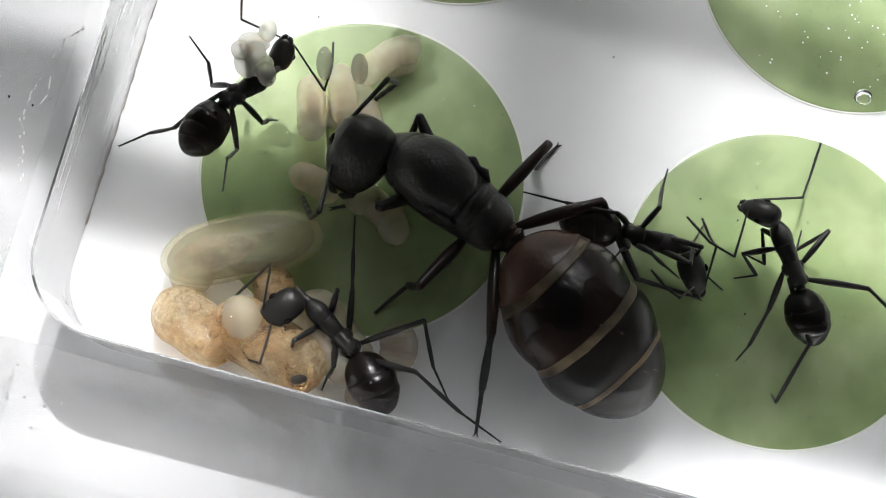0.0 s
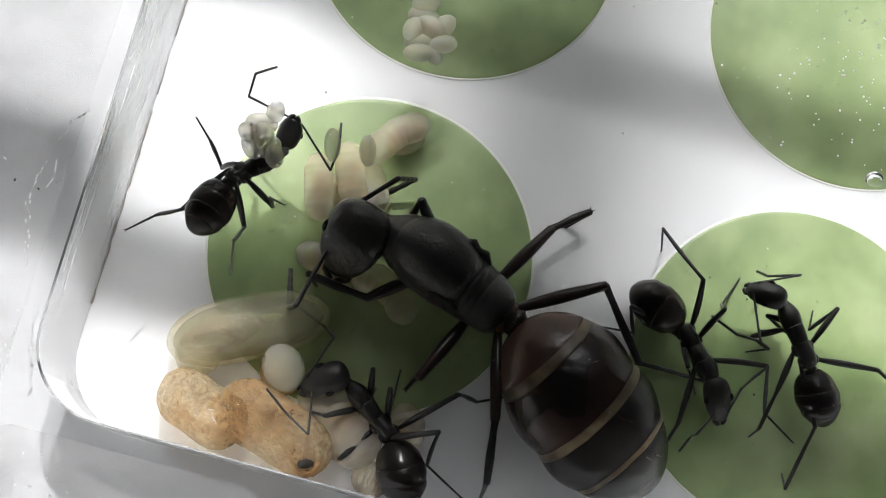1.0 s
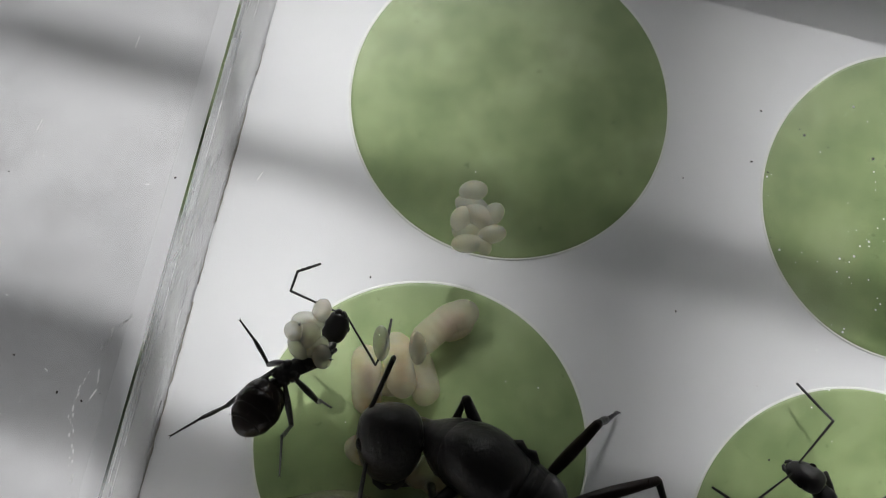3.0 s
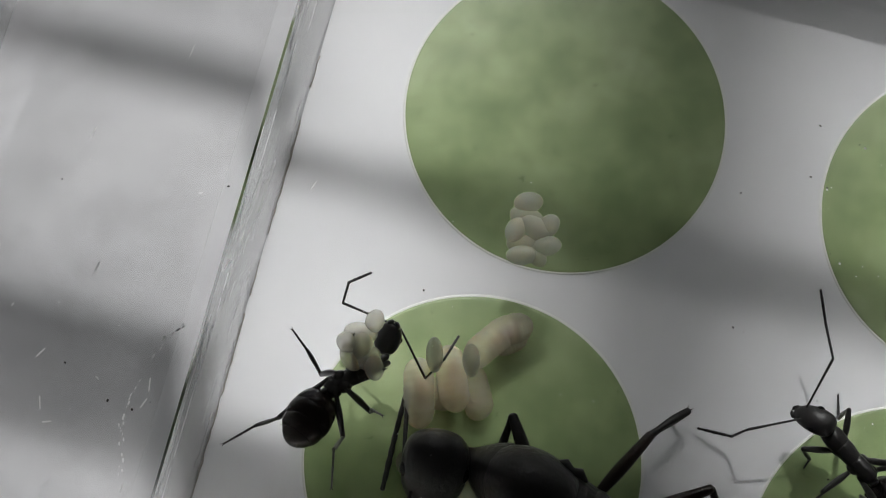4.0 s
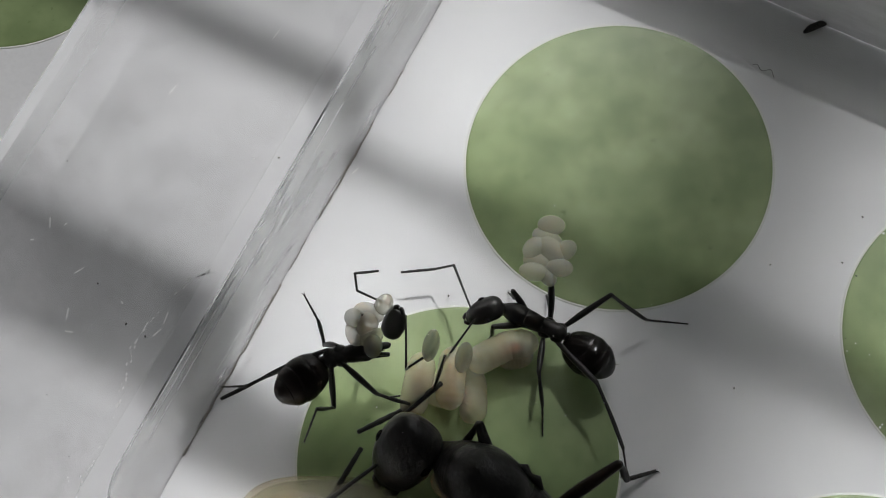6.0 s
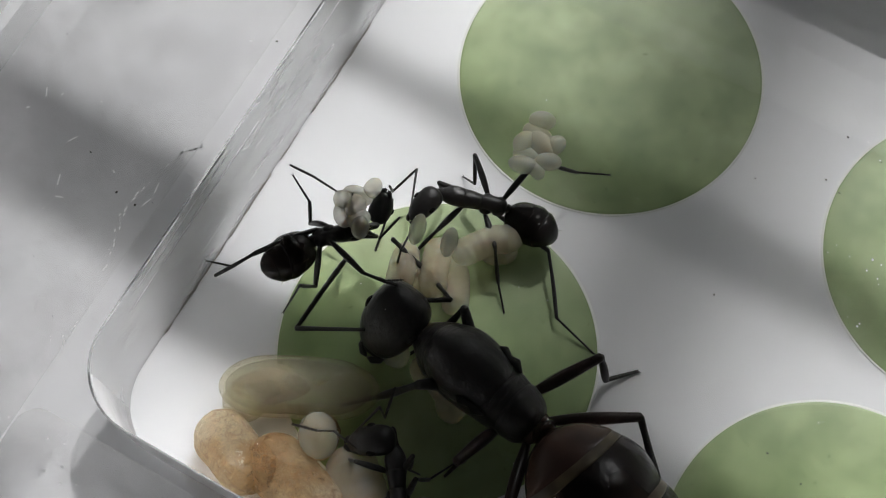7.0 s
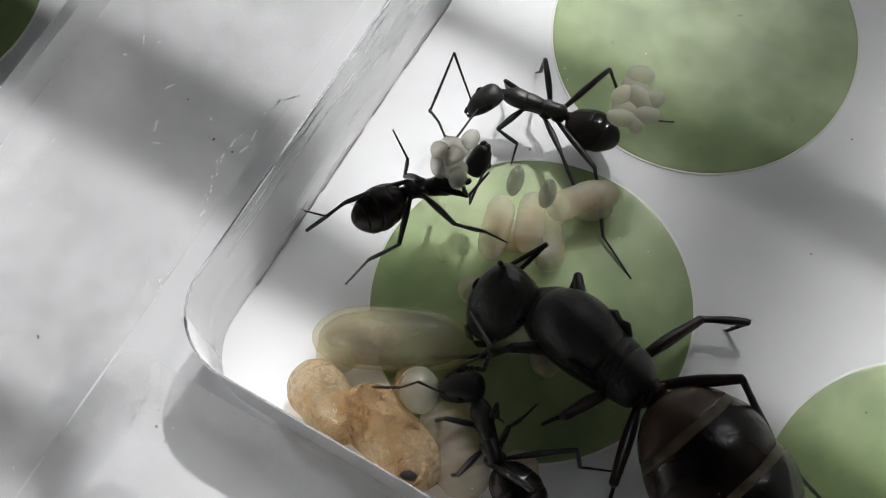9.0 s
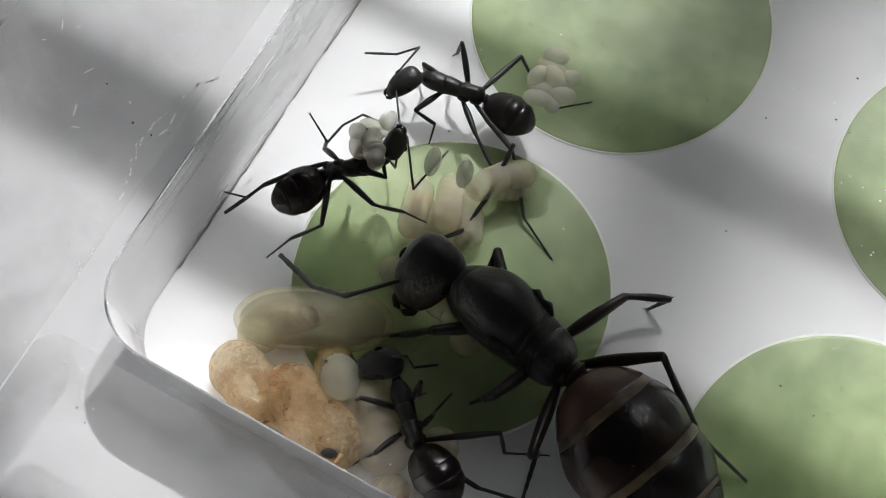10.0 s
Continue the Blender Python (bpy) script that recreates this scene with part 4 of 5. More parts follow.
QUEEN = {
    "head": [(0, -0.34, 0.28), (0.5, -0.52, 0.2), (1, -0.83, -0.05), (1.5, -0.99, -0.19), (2, -0.95, -0.38), (3.5, -1.49, -0.52), (4, -1.49, -1.08), (6.5, -1.9, -1.12), (7, -1.91, -0.37), (7.5, -1.94, -0.24), (8, -1.77, -0.22), (8.5, -1.72, -0.22), (9, -0.79, -1.31), (9.5, -0.64, -1.03), (10, -0.75, -0.75)],
    "mouth": [(0, -1, -1.99), (0.5, -1.32, -1.56), (1, -1.23, -1.68), (1.5, -1.16, -1.79), (2, -0.58, -1.77), (6.5, -2.29, -2.64), (7, -2.27, -1.92), (7.5, -2.3, -1.77), (8, -2.13, -1.75), (8.5, -2.06, -1.74), (9, -1.13, -2.85), (9.5, -1, -2.58), (10, -1.11, -2.3)],
    "neck": [(0, 0.58, 1.15), (0.5, 0.53, 1.07), (1, 0.23, 0.98), (1.5, 0.28, 0.7), (2, 0.25, 0.53), (3.5, -0.18, 0.39), (4, -0.13, -0.27), (6.5, -0.52, -0.41), (7, -0.49, -0.19), (7.5, -0.67, -0.28), (8, -0.52, -0.13), (8.5, -0.46, -0.26), (9, 0.06, -0.42), (9.5, 0.35, -0.35), (10, 0.21, -0.25)],
    "pet": [(0, 6.68, -1.51), (0.5, 6.62, -1.29), (1, 6.46, -1.59), (1.5, 6.39, -1.7), (2, 6.54, -1.75), (6.5, 5.64, -1.48), (7, 5.67, -1.4), (7.5, 5.55, -1.27), (8, 5.76, -1.23), (8.5, 5.91, -1.36), (9, 6.48, -1.53), (9.5, 6.62, -1.54), (10, 6.69, -1.62)],
    "gtip": [(0, 13.53, -6.63), (0.5, 13.6, -6.6), (1, 13.34, -6.76)],
    "L1": [(0, 1.08, -1.86, 2.94, -0.92, -1.73), (0.5, 0.86, -2.09, 2.26, -1.05, -2.02), (1, 0.39, -2.12, 1.42, -1.89, -1.93), (1.5, 0.33, -2.28, 1.7, -1.66, -1.66), (2, 1.22, -2.42, 3.22, -0.52, -1.66), (6.5, 0.48, -2.93, 3.22, -2.37, -4.09), (7, 0.66, -2.56, 3.46, -2.36, -4.18), (7.5, 0.56, -2.58, 3.5, -2.35, -4.23), (8, 0.45, -2.47, 3.3, -2.36, -4.22), (8.5, 0.45, -2.63, 3.22, -2.33, -4.24), (9, 0.66, -2.88, 2.74, -2.37, -4.12), (9.5, 0.8, -3.05, 2.3, -2.38, -4.2), (10, 0.79, -2.95, 2.5, -2.39, -4.13)],
    "R1": [(0, 1.62, 2.7, 2.3, -0.15, 0.77), (0.5, 1.54, 2.64, 2.26, -0.23, 0.68), (1, 1.49, 2.19, 2.94, -0.24, 0.34), (1.5, 1.6, 2.12, 2.9, -0.11, 0.22), (2, 1.59, 2.03, 2.82, -0.04, 0.04), (3.5, 1.08, 2.01, 2.66, -0.55, -0.02), (4, 1, 1.99, 1.98, -0.64, -0.08), (5, 0.67, 1.5, 2.7, -1.04, -0.67), (6.5, 0.41, 1.2, 3.06, -1.1, -0.92), (7, 0.63, 1.36, 3.22, -0.95, -0.66), (7.5, 0.6, 1.35, 3.34, -0.99, -0.63), (8, 0.58, 2.1, 1.02, -0.59, -0.55), (8.5, 1.08, 2.2, 1.02, -0.04, -0.42), (9, 1.22, 1.85, 1.26, 0.06, -0.71), (9.5, 1.26, 1.78, 1.7, -0.01, -0.66), (10, 1.27, 1.81, 1.86, -0.05, -0.56)],
    "L2": [(0, 3.51, -4.67, 2.94, 2.07, -5.63), (0.5, 3.47, -4.58, 2.78, 2.18, -5.67), (1, 3.3, -4.96, 2.46, 2.97, -5.21), (1.5, 3.18, -4.96, 2.78, 2.99, -5.31), (8.5, 4.08, -4.46, 4.14, 3.28, -4.4), (9, 4.16, -4.66, 4.02, 3.06, -4.34), (9.5, 4.41, -4.71, 3.98, 3.66, -4.64), (10, 4.57, -4.66, 4.1, 3.38, -4.25)],
    "R2": [(0, 7.32, 2.99, 2.1, 7.84, 3.63), (0.5, 7.37, 3.13, 1.58, 7.89, 3.52), (1, 7.18, 2.87, 1.5, 7.88, 3.48), (1.5, 7.14, 2.71, 1.82, 7.96, 3.52), (2, 6.98, 2.27, 3.34, 7.96, 3.49), (3.5, 6.47, 2.16, 3.66, 7.8, 3.48), (4, 6.69, 2.63, 1.78, 7.67, 3.68), (5, 6.52, 2.22, 3.22, 7.71, 3.4), (6.5, 6.37, 2.58, 2.3, 7.82, 3.44), (7, 6.58, 2.64, 2.3, 7.97, 3.46), (7.5, 6.53, 2.6, 2.3, 7.87, 3.38), (8, 6.47, 2.87, 1.34, 7.89, 3.35), (8.5, 6.63, 2.7, 1.86, 7.92, 3.4), (9, 6.69, 2.79, 1.14, 7.79, 3.29), (9.5, 6.99, 2.78, 1.42, 8.01, 3.34), (10, 7, 2.73, 1.62, 7.98, 3.29)],
    "L3": [(0, 6.92, -5.76, 2.58, 7.49, -9.69), (0.5, 6.92, -5.7, 1.9, 7.5, -9.6), (1, 6.78, -5.84, 2.5, 7.18, -8.78), (9, 7.07, -5.8, 2.78, 7.13, -6.04), (9.5, 6.98, -5.92, 2.58, 7.36, -6.62), (10, 7.04, -5.77, 3.1, 7.31, -6.74)],
    "R3": [(0, 10.12, 1.06, 2.38, 15.42, -1.34), (0.5, 10.17, 1.26, 1.7, 15.42, -1.27), (1, 9.91, 0.9, 2.3, 15.18, -1.49), (1.5, 9.93, 0.82, 1.86, 15.04, -1.55), (2, 10.02, 0.75, 1.18, 14.93, -1.8), (6.5, 9, 0.99, 2.9, 14.25, -1.38), (7, 9.25, 1.17, 2.14, 14.63, -1.29), (7.5, 9.14, 0.93, 2.54, 14.4, -1.39), (8, 9.23, 0.71, 3.14, 14.44, -1.41), (8.5, 9.3, 0.7, 3.1, 14.5, -1.32), (9, 9.5, 0.33, 3.86, 14.75, -1.38), (9.5, 9.7, 0.32, 3.86, 15.02, -1.51), (10, 9.75, 0.43, 3.62, 15.05, -1.48)],
    "AL": [(0, -1.18, -2.74, 4.42, -2.27, -1.72, 0.58), (0.5, -1.34, -3.21, 4.42, -3.15, -2.42, 0.82), (1, -2.28, -3.81, 4.42, -3.07, -1.73, 0.98), (1.5, -0.95, -3.1, 4.42, -1.86, -2.31, 0.5), (2, -1.22, -4.08, 4.42, -0.97, -4.64, 0.38), (6.5, -3.85, -5.01, 4.42, -3.97, -1.34, 2.58), (7, -5.85, -2.43, 0.9, -4.93, 0.97, 2.98), (7.5, -5.16, -2.85, 0.3, -5.84, 1.52, 1.98), (8, -3.68, -3.55, 4.42, -5.6, 0.42, 3.98), (8.5, -0.98, -3.01, 4.42, -5.21, -2.99, 3.1), (9, 0.06, -3.69, 4.42, -1.13, -4.07, 0.5), (9.5, -0.19, -4.09, 4.42, -2.59, -5.07, 1.22), (10, -2.48, -3.75, 4.42, -6.5, -3.29, 2.82)],
    "AR": [(0, 0.16, 3.33, 4.42, -0.65, 3.05, 0.42), (0.5, 0.53, 2.82, 4.42, -0.33, 2.6, 0.42), (1, 0.52, 3, 3.18, -0.62, 2.2, 0.3), (1.5, -0.07, 3.27, 3.22, -0.64, 2.44, 0.3), (2, -1.52, 3.33, 3.18, -2.7, -0.89, 2.82), (3.5, -2.22, 2.58, 4.42, -2.64, -0.08, 1.34), (4, -3.43, 2.35, 1.14, -3.33, -2.32, 0.86), (4.5, -2.08, 2.09, 4.38, -3.49, -0.4, 1.46), (5, -4.29, 1.84, 0.54, -4.61, -2.4, 1.82), (6.5, -0.82, 2.14, 3.06, -3.82, -0.45, 2.02), (7, 0.11, 1.77, 2.58, -3.82, 2.85, 2.34), (7.5, 0.14, 1.43, 2.82, -2.84, 3.77, 1.22), (8, 0.4, 2.19, 2.66, 0.43, 6.26, 2.22), (8.5, 0.38, 1.31, 3.1, 0.39, 5.71, 3.74), (9, -0.3, 2.12, 2.58, -1.31, -0.44, 4.42), (9.5, -0.62, 2.48, 1.5, -1.47, 1.48, 4.42), (10, -0.54, 2.42, 0.86, -0.38, 6.52, 2.78)],
}
WORKER_A = {
    "head": [(0, -4.53, 3.4), (0.5, -4.52, 3.39), (1, -4.54, 3.43), (1.5, -4.55, 3.41), (2, -4.52, 3.43), (3.5, -4.61, 3.54), (4, -4.59, 3.53), (4.5, -4.61, 3.44), (5, -4.71, 3.54), (6.5, -4.68, 3.56), (7, -4.75, 3.58), (7.5, -4.71, 3.63), (8, -4.75, 3.61), (8.5, -4.77, 3.58), (9, -4.69, 3.58), (9.5, -4.76, 3.57), (10, -4.73, 3.46)],
    "neck": [(0, -5.07, 2.03), (0.5, -5.12, 1.99), (1, -5.07, 2.05), (1.5, -5.08, 2.03), (2, -5.04, 2.08), (3.5, -5.12, 2.12), (4, -5.1, 2.12), (4.5, -4.96, 2.01), (5, -5.06, 2.09), (6.5, -5.07, 1.98), (7, -4.96, 2.28), (7.5, -4.94, 2.15), (8, -4.96, 2.1), (8.5, -5.08, 2.13), (9, -5.05, 2.06), (9.5, -5.01, 2.16), (10, -5.05, 2.11)],
    "pet": [(0, -6.11, 0.8), (0.5, -6.13, 0.83), (1, -6.21, 0.92), (1.5, -6.13, 0.88), (2, -6.06, 0.92), (3.5, -6.19, 1.05), (4, -6.16, 1.05), (4.5, -6.24, 0.89), (5, -6.33, 0.97), (6.5, -6.32, 0.91), (7, -6.37, 0.93), (7.5, -6.48, 0.83), (8, -6.59, 0.84), (8.5, -6.55, 0.79), (9, -6.55, 0.78), (9.5, -6.59, 0.78), (10, -6.56, 0.74)],
    "gtip": [(0, -7.21, -1.75), (0.5, -7.24, -1.7), (1, -7.24, -1.79), (1.5, -7.28, -1.72), (2, -7.21, -1.81), (3.5, -7.32, -1.71), (4, -7.29, -1.66), (5, -7.51, -1.87), (6.5, -7.84, -1.78), (7, -7.87, -1.73), (7.5, -7.87, -1.88), (8, -7.97, -1.87), (8.5, -8.02, -1.89), (9, -8, -1.89), (9.5, -8.06, -1.9), (10, -7.99, -1.96)],
    "L1": [(0, -5.91, 2.97, 2.53, -6.15, 2.79), (10, -6.22, 2.99, 2.45, -5.74, 2.87)],
    "R1": [(0, -4.45, 2.69, 3.41, -4.49, 1.61), (10, -4.41, 1.93, 3.09, -4.23, 2.2)],
    "L2": [(0, -7.14, 1.57, 2.15, -8.2, 2.58), (0.5, -6.99, 1.5, 2.15, -8.15, 2.57), (1, -6.92, 1.49, 2.15, -8.22, 2.59), (1.5, -6.89, 1.54, 2.15, -8.22, 2.54), (2, -6.83, 1.45, 2.15, -8.24, 2.51), (3.5, -6.89, 1.52, 2.15, -8.32, 2.61), (4, -6.86, 1.59, 2.15, -8.27, 2.59), (4.5, -6.89, 1.43, 2.15, -8.36, 2.47), (5, -7.11, 1.55, 2.15, -8.44, 2.6), (6.5, -7.22, 1.59, 2.15, -8.38, 2.6), (7, -7.42, 1.75, 2.15, -8.42, 2.52), (7.5, -7.27, 1.64, 2.15, -8.28, 2.45), (8, -7.4, 1.67, 2.15, -8.26, 2.42), (8.5, -7.46, 1.69, 2.15, -8.26, 2.41), (9, -7.39, 1.74, 2.15, -8.17, 2.37), (9.5, -7.39, 1.7, 2.15, -8.2, 2.38), (10, -7.78, 2.18, 2.15, -8.21, 2.29)],
    "R2": [(0, -4.71, 0.61, 2.17, -3.79, 0.13), (0.5, -4.6, 0.53, 2.29, -3.81, 0.11), (1, -4.53, 0.45, 2.37, -3.82, 0.05), (1.5, -4.5, 0.53, 2.25, -3.83, 0.08), (2, -4.51, 0.42, 2.17, -3.83, -0.01), (3.5, -4.6, 0.53, 2.15, -3.98, 0.12), (4, -4.59, 0.62, 2.15, -3.99, 0.2), (4.5, -4.81, 0.46, 2.15, -4.09, 0.11), (5, -5.15, 0.56, 2.15, -4.16, 0.1), (6.5, -3.48, 0.46, 3.73, -1.83, 0.88), (7, -3.57, 0.43, 3.61, -1.82, 0.83), (7.5, -3.61, 0.38, 3.65, -2.12, 0.51), (8, -3.42, 0.07, 3.73, -1.88, 0.24), (8.5, -3.49, -0.49, 3.73, -1.98, -0.34), (9, -3.62, 0.25, 3.73, -1.44, 0.39), (9.5, -3.8, -0.11, 3.69, -2.25, -0.67), (10, -3.51, 0.23, 3.73, -1.2, 0.42)],
    "L3": [(0, -7.96, -0.44, 2.15, -9.61, -2.63), (0.5, -7.93, -0.44, 2.15, -9.62, -2.64), (1, -7.93, -0.52, 2.15, -9.61, -2.65), (1.5, -8.01, -0.5, 2.15, -9.59, -2.64), (2, -7.92, -0.48, 2.15, -9.64, -2.62), (3.5, -7.96, -0.31, 2.15, -9.73, -2.47), (4, -7.97, -0.42, 2.15, -9.64, -2.42), (4.5, -8.09, -0.57, 2.15, -9.79, -2.6), (5, -8.4, -0.69, 2.41, -9.89, -2.57), (6.5, -8.55, -0.96, 3.25, -9.83, -2.65), (7, -8.33, -1.11, 3.65, -9.79, -2.66), (7.5, -8.54, -0.87, 3.01, -9.73, -2.63), (8, -8.51, -1.08, 3.61, -9.71, -2.65), (8.5, -8.55, -1.13, 3.65, -9.73, -2.66), (9, -8.57, -1.11, 3.49, -9.67, -2.7), (9.5, -8.53, -1.17, 3.73, -9.73, -2.68), (10, -8.6, -1.06, 3.37, -9.69, -2.66)],
    "R3": [(0, -5.36, -0.78, 2.15, -5.12, -3.29), (0.5, -5.36, -0.7, 2.15, -5.13, -3.24), (1, -5.35, -0.74, 2.15, -5.11, -3.27), (1.5, -5.35, -0.82, 2.15, -5.08, -3.2), (2, -5.33, -0.89, 2.15, -5.07, -3.27), (3.5, -5.39, -0.61, 2.15, -5.28, -2.84), (4, -5.38, -0.65, 2.15, -5.17, -3), (4.5, -5.64, -0.43, 2.15, -5.08, -1.83), (5, -5.53, -0.76, 2.15, -5.36, -2.96), (6.5, -5.51, -0.55, 2.15, -5.31, -2.9), (7, -5.71, -0.47, 2.15, -5.52, -2.91), (7.5, -5.91, 0, 2.15, -5.85, -2.25), (8, -5.69, -1.6, 2.81, -6.11, -4.85), (8.5, -5.74, -1.45, 2.65, -6.2, -4.64), (9, -5.72, -1.45, 2.65, -6.2, -4.49), (9.5, -5.77, -1.27, 2.53, -6.3, -4.28), (10, -5.73, -1.16, 2.45, -6.3, -4.18)],
    "AL": [(0, -6.81, 4.63, 2.55, -6.05, 5.68, 2.93), (0.5, -6.78, 4.67, 2.55, -6, 5.52, 3.05), (1, -6.8, 4.69, 2.55, -5.89, 6.15, 2.85), (1.5, -6.81, 4.64, 2.55, -5.91, 6.03, 2.89), (2, -6.85, 4.61, 2.55, -5.85, 5.9, 2.93), (3.5, -6.85, 4.62, 2.55, -5.87, 5.94, 2.93), (4, -6.76, 4.57, 2.55, -5.98, 6, 2.93), (4.5, -6.83, 4.5, 2.55, -6.37, 6.11, 2.85), (5, -6.96, 4.57, 2.55, -6.49, 6.25, 2.85), (6.5, -7.01, 4.14, 2.55, -6.5, 4.93, 3.05), (7, -6.96, 3.52, 2.55, -10.03, 3.5, 2.85), (7.5, -7.83, 4.19, 2.55, -10.13, 4.45, 2.85), (8, -7.32, 4.45, 2.55, -6.99, 5.64, 2.89), (8.5, -5.77, 6.01, 2.55, -5.06, 9.46, 2.85), (9, -6.45, 4.21, 2.55, -7.93, 4.77, 2.85), (9.5, -7.31, 4.4, 2.55, -9.87, 5.84, 2.85), (10, -6.69, 4.27, 2.55, -7.49, 1.96, 2.85)],
    "AR": [(0, -2.6, 2.65, 2.55, -2.62, 4.52, 3.01), (0.5, -2.57, 2.65, 2.55, -2.56, 4.58, 2.93), (1, -2.58, 2.56, 2.55, -2.6, 4.45, 3.09), (1.5, -2.55, 2.57, 2.55, -2.56, 4.34, 3.21), (2, -2.56, 2.49, 2.55, -2.52, 4.28, 3.21), (3.5, -2.65, 2.4, 2.55, -2.45, 4.4, 3.13), (4, -2.77, 2.42, 2.55, -1.89, 4.36, 2.93), (4.5, -2.78, 2.27, 2.55, -1.97, 4.23, 3.17), (5, -2.78, 2.24, 2.85, -2, 4.15, 3.65), (6.5, -3.84, 2.22, 2.55, -2.69, 2.43, 4.37), (7, -4.19, 2.18, 2.55, -3.7, 3.39, 3.81), (7.5, -4.06, 1.98, 2.73, -4.11, 3.37, 3.85), (8, -4.22, 2.01, 2.69, -3.82, 2.55, 2.85), (8.5, -4.05, 1.73, 3.01, -3.8, 2.24, 2.85), (9, -4.1, 1.8, 2.93, -3.83, 2.93, 4.17), (9.5, -3.17, 1.88, 3.17, -3.1, 4.83, 2.85), (10, -2.99, 2.01, 3.01, -2.6, 4.9, 2.85)],
}
WORKER_B = {
    "head": [(0, -1.71, -7), (0.5, -1.52, -6.84), (1, -0.38, -6.1), (1.5, -0.51, -5.93), (8.5, 0.18, -5.22), (9, -0.31, -5.36), (9.5, -0.59, -5.37), (10, -0.36, -5.34)],
    "mouth": [(0, -2.49, -7.84), (0.5, -2.17, -7.54), (1, -1.45, -6.83), (1.5, -1.52, -6.89), (9, -1.05, -5.74), (9.5, -1.28, -5.85), (10, -1.02, -5.74)],
    "neck": [(0, -0.73, -6.36), (0.5, -0.45, -6.3), (1, 0.83, -6.13), (1.5, 0.67, -5.85), (8.5, 1.09, -4.96), (9, 0.54, -5.42), (9.5, 0.54, -5.43), (10, 0.75, -5.69)],
    "pet": [(0, 1.81, -7.98), (0.5, 1.88, -7.86), (1, 2.79, -7.56), (1.5, 2.46, -7.4), (9, 2.65, -7.42), (9.5, 2.52, -7.2), (10, 2.68, -7.48)],
    "gtip": [(0, 3.77, -10.03), (0.5, 3.58, -9.87), (1, 4.08, -9.81), (9, 4.69, -8.21), (9.5, 4.85, -8.24), (10, 5.01, -8.66)],
    "L1": [(0, -0.81, -8.21, 3.14, -1.42, -9.62), (0.5, -0.55, -8.13, 3.18, -1.85, -8.48), (1, 0.02, -7.56, 2.94, -1.83, -7.67), (1.5, -0.22, -7.44, 2.78, -2.3, -7.79), (9, -0.01, -6.97, 3.18, -1.61, -7.18), (9.5, -0.26, -7.57, 2.06, -1.18, -7.69), (10, -0.21, -7.02, 2.86, -1.94, -7.29)],
    "R1": [(0, 0.35, -5.78, 3.5, 0.66, -6.01), (0.5, 0.58, -5.73, 3.54, 0.87, -6.03), (1, 1.4, -5.25, 3.34, 1.73, -5.64), (1.5, 1.8, -5.31, 3.5, 2.09, -5.75), (9, 1.55, -5.56, 3.74, 1.66, -5.25), (10, 1.71, -5.43, 3.66, 1.64, -4.95)],
    "L2": [(0, 1.03, -8.86, 3.54, 0.73, -9.61), (0.5, 0.8, -9.1, 3.26, 0.25, -9.6), (1, 1.04, -9.03, 2.02, 0.18, -9.81), (1.5, 1.53, -8.65, 3.26, 1.24, -9.14), (9, 1.54, -8.69, 2.9, 0.48, -9.27), (9.5, 1.39, -8.71, 2.5, 0.37, -9.44), (10, 1.51, -8.77, 3.02, 0.4, -9.41)],
    "R2": [(0, 0.85, -5.08, 2.58, 0.1, -1.82), (0.5, 1.22, -6.78, 3.86, 1.21, -5.17), (1, 2.28, -5.88, 3.58, 2.52, -4.62), (1.5, 2.22, -6.06, 3.78, 2.61, -4.67), (9, 2.43, -6.17, 3.86, 2.51, -3.89), (10, 2.85, -6.5, 3.82, 2.58, -4.42)],
    "L3": [(0, 4.28, -8.24, 3.7, 8.73, -9.8), (0.5, 4.08, -7.43, 4.14, 6.79, -9.72), (1, 4.36, -7.27, 4.42, 6.34, -9.1), (9, 4.55, -8.05, 4.42, 5.28, -7.32), (10, 5.8, -7.7, 1.78, 7.04, -7.5)],
    "R3": [(0, 4.09, -6.18, 4.02, 6.09, -8.78), (0.5, 4.53, -6.05, 3.54, 5.34, -8.07), (1, 4.98, -5.45, 4.02, 7.24, -4.46), (1.5, 4.74, -5.35, 4.02, 7.12, -4.39), (9, 5.21, -5.58, 3.74, 6.98, -4.65), (9.5, 5.5, -5.13, 2.34, 7.36, -4.71), (10, 5.51, -5.62, 3.3, 7.42, -4.78)],
    "AL": [(0, -1.86, -9.51, 3.46, -3.25, -8.63, 1.7), (0.5, -2.04, -8.28, 4.42, -3.04, -7.91, 2.26), (1, -0.43, -8.51, 3.5, -2.59, -7.12, 3.26), (1.5, -0.19, -8.01, 3.94, -2.59, -8.85, 3.54), (9, -1.56, -6.52, 4.38, -3.38, -7.25, 2.74), (9.5, -1.44, -6.52, 4.42, -2.4, -6.65, 2.22), (10, -1.93, -5.23, 1.26, -2.22, -6.48, 3.3)],
    "AR": [(0, -2.57, -5.33, 3.14, -3.77, -6.94, 1.86), (0.5, -2.46, -5.04, 3.18, -3.79, -6.95, 2.62), (1, -0.36, -4, 3.1, -2.11, -3.36, 1.62), (1.5, -1.42, -4.65, 3.94, -3.65, -6.12, 3.78), (9, -0.35, -4.99, 4.42, 0.01, -2.91, 2.94), (9.5, 0.58, -4.08, 2.78, 1.16, -2.96, 0.74), (10, 0.6, -4.7, 3.38, 1.55, -3.81, 1.38)],
}
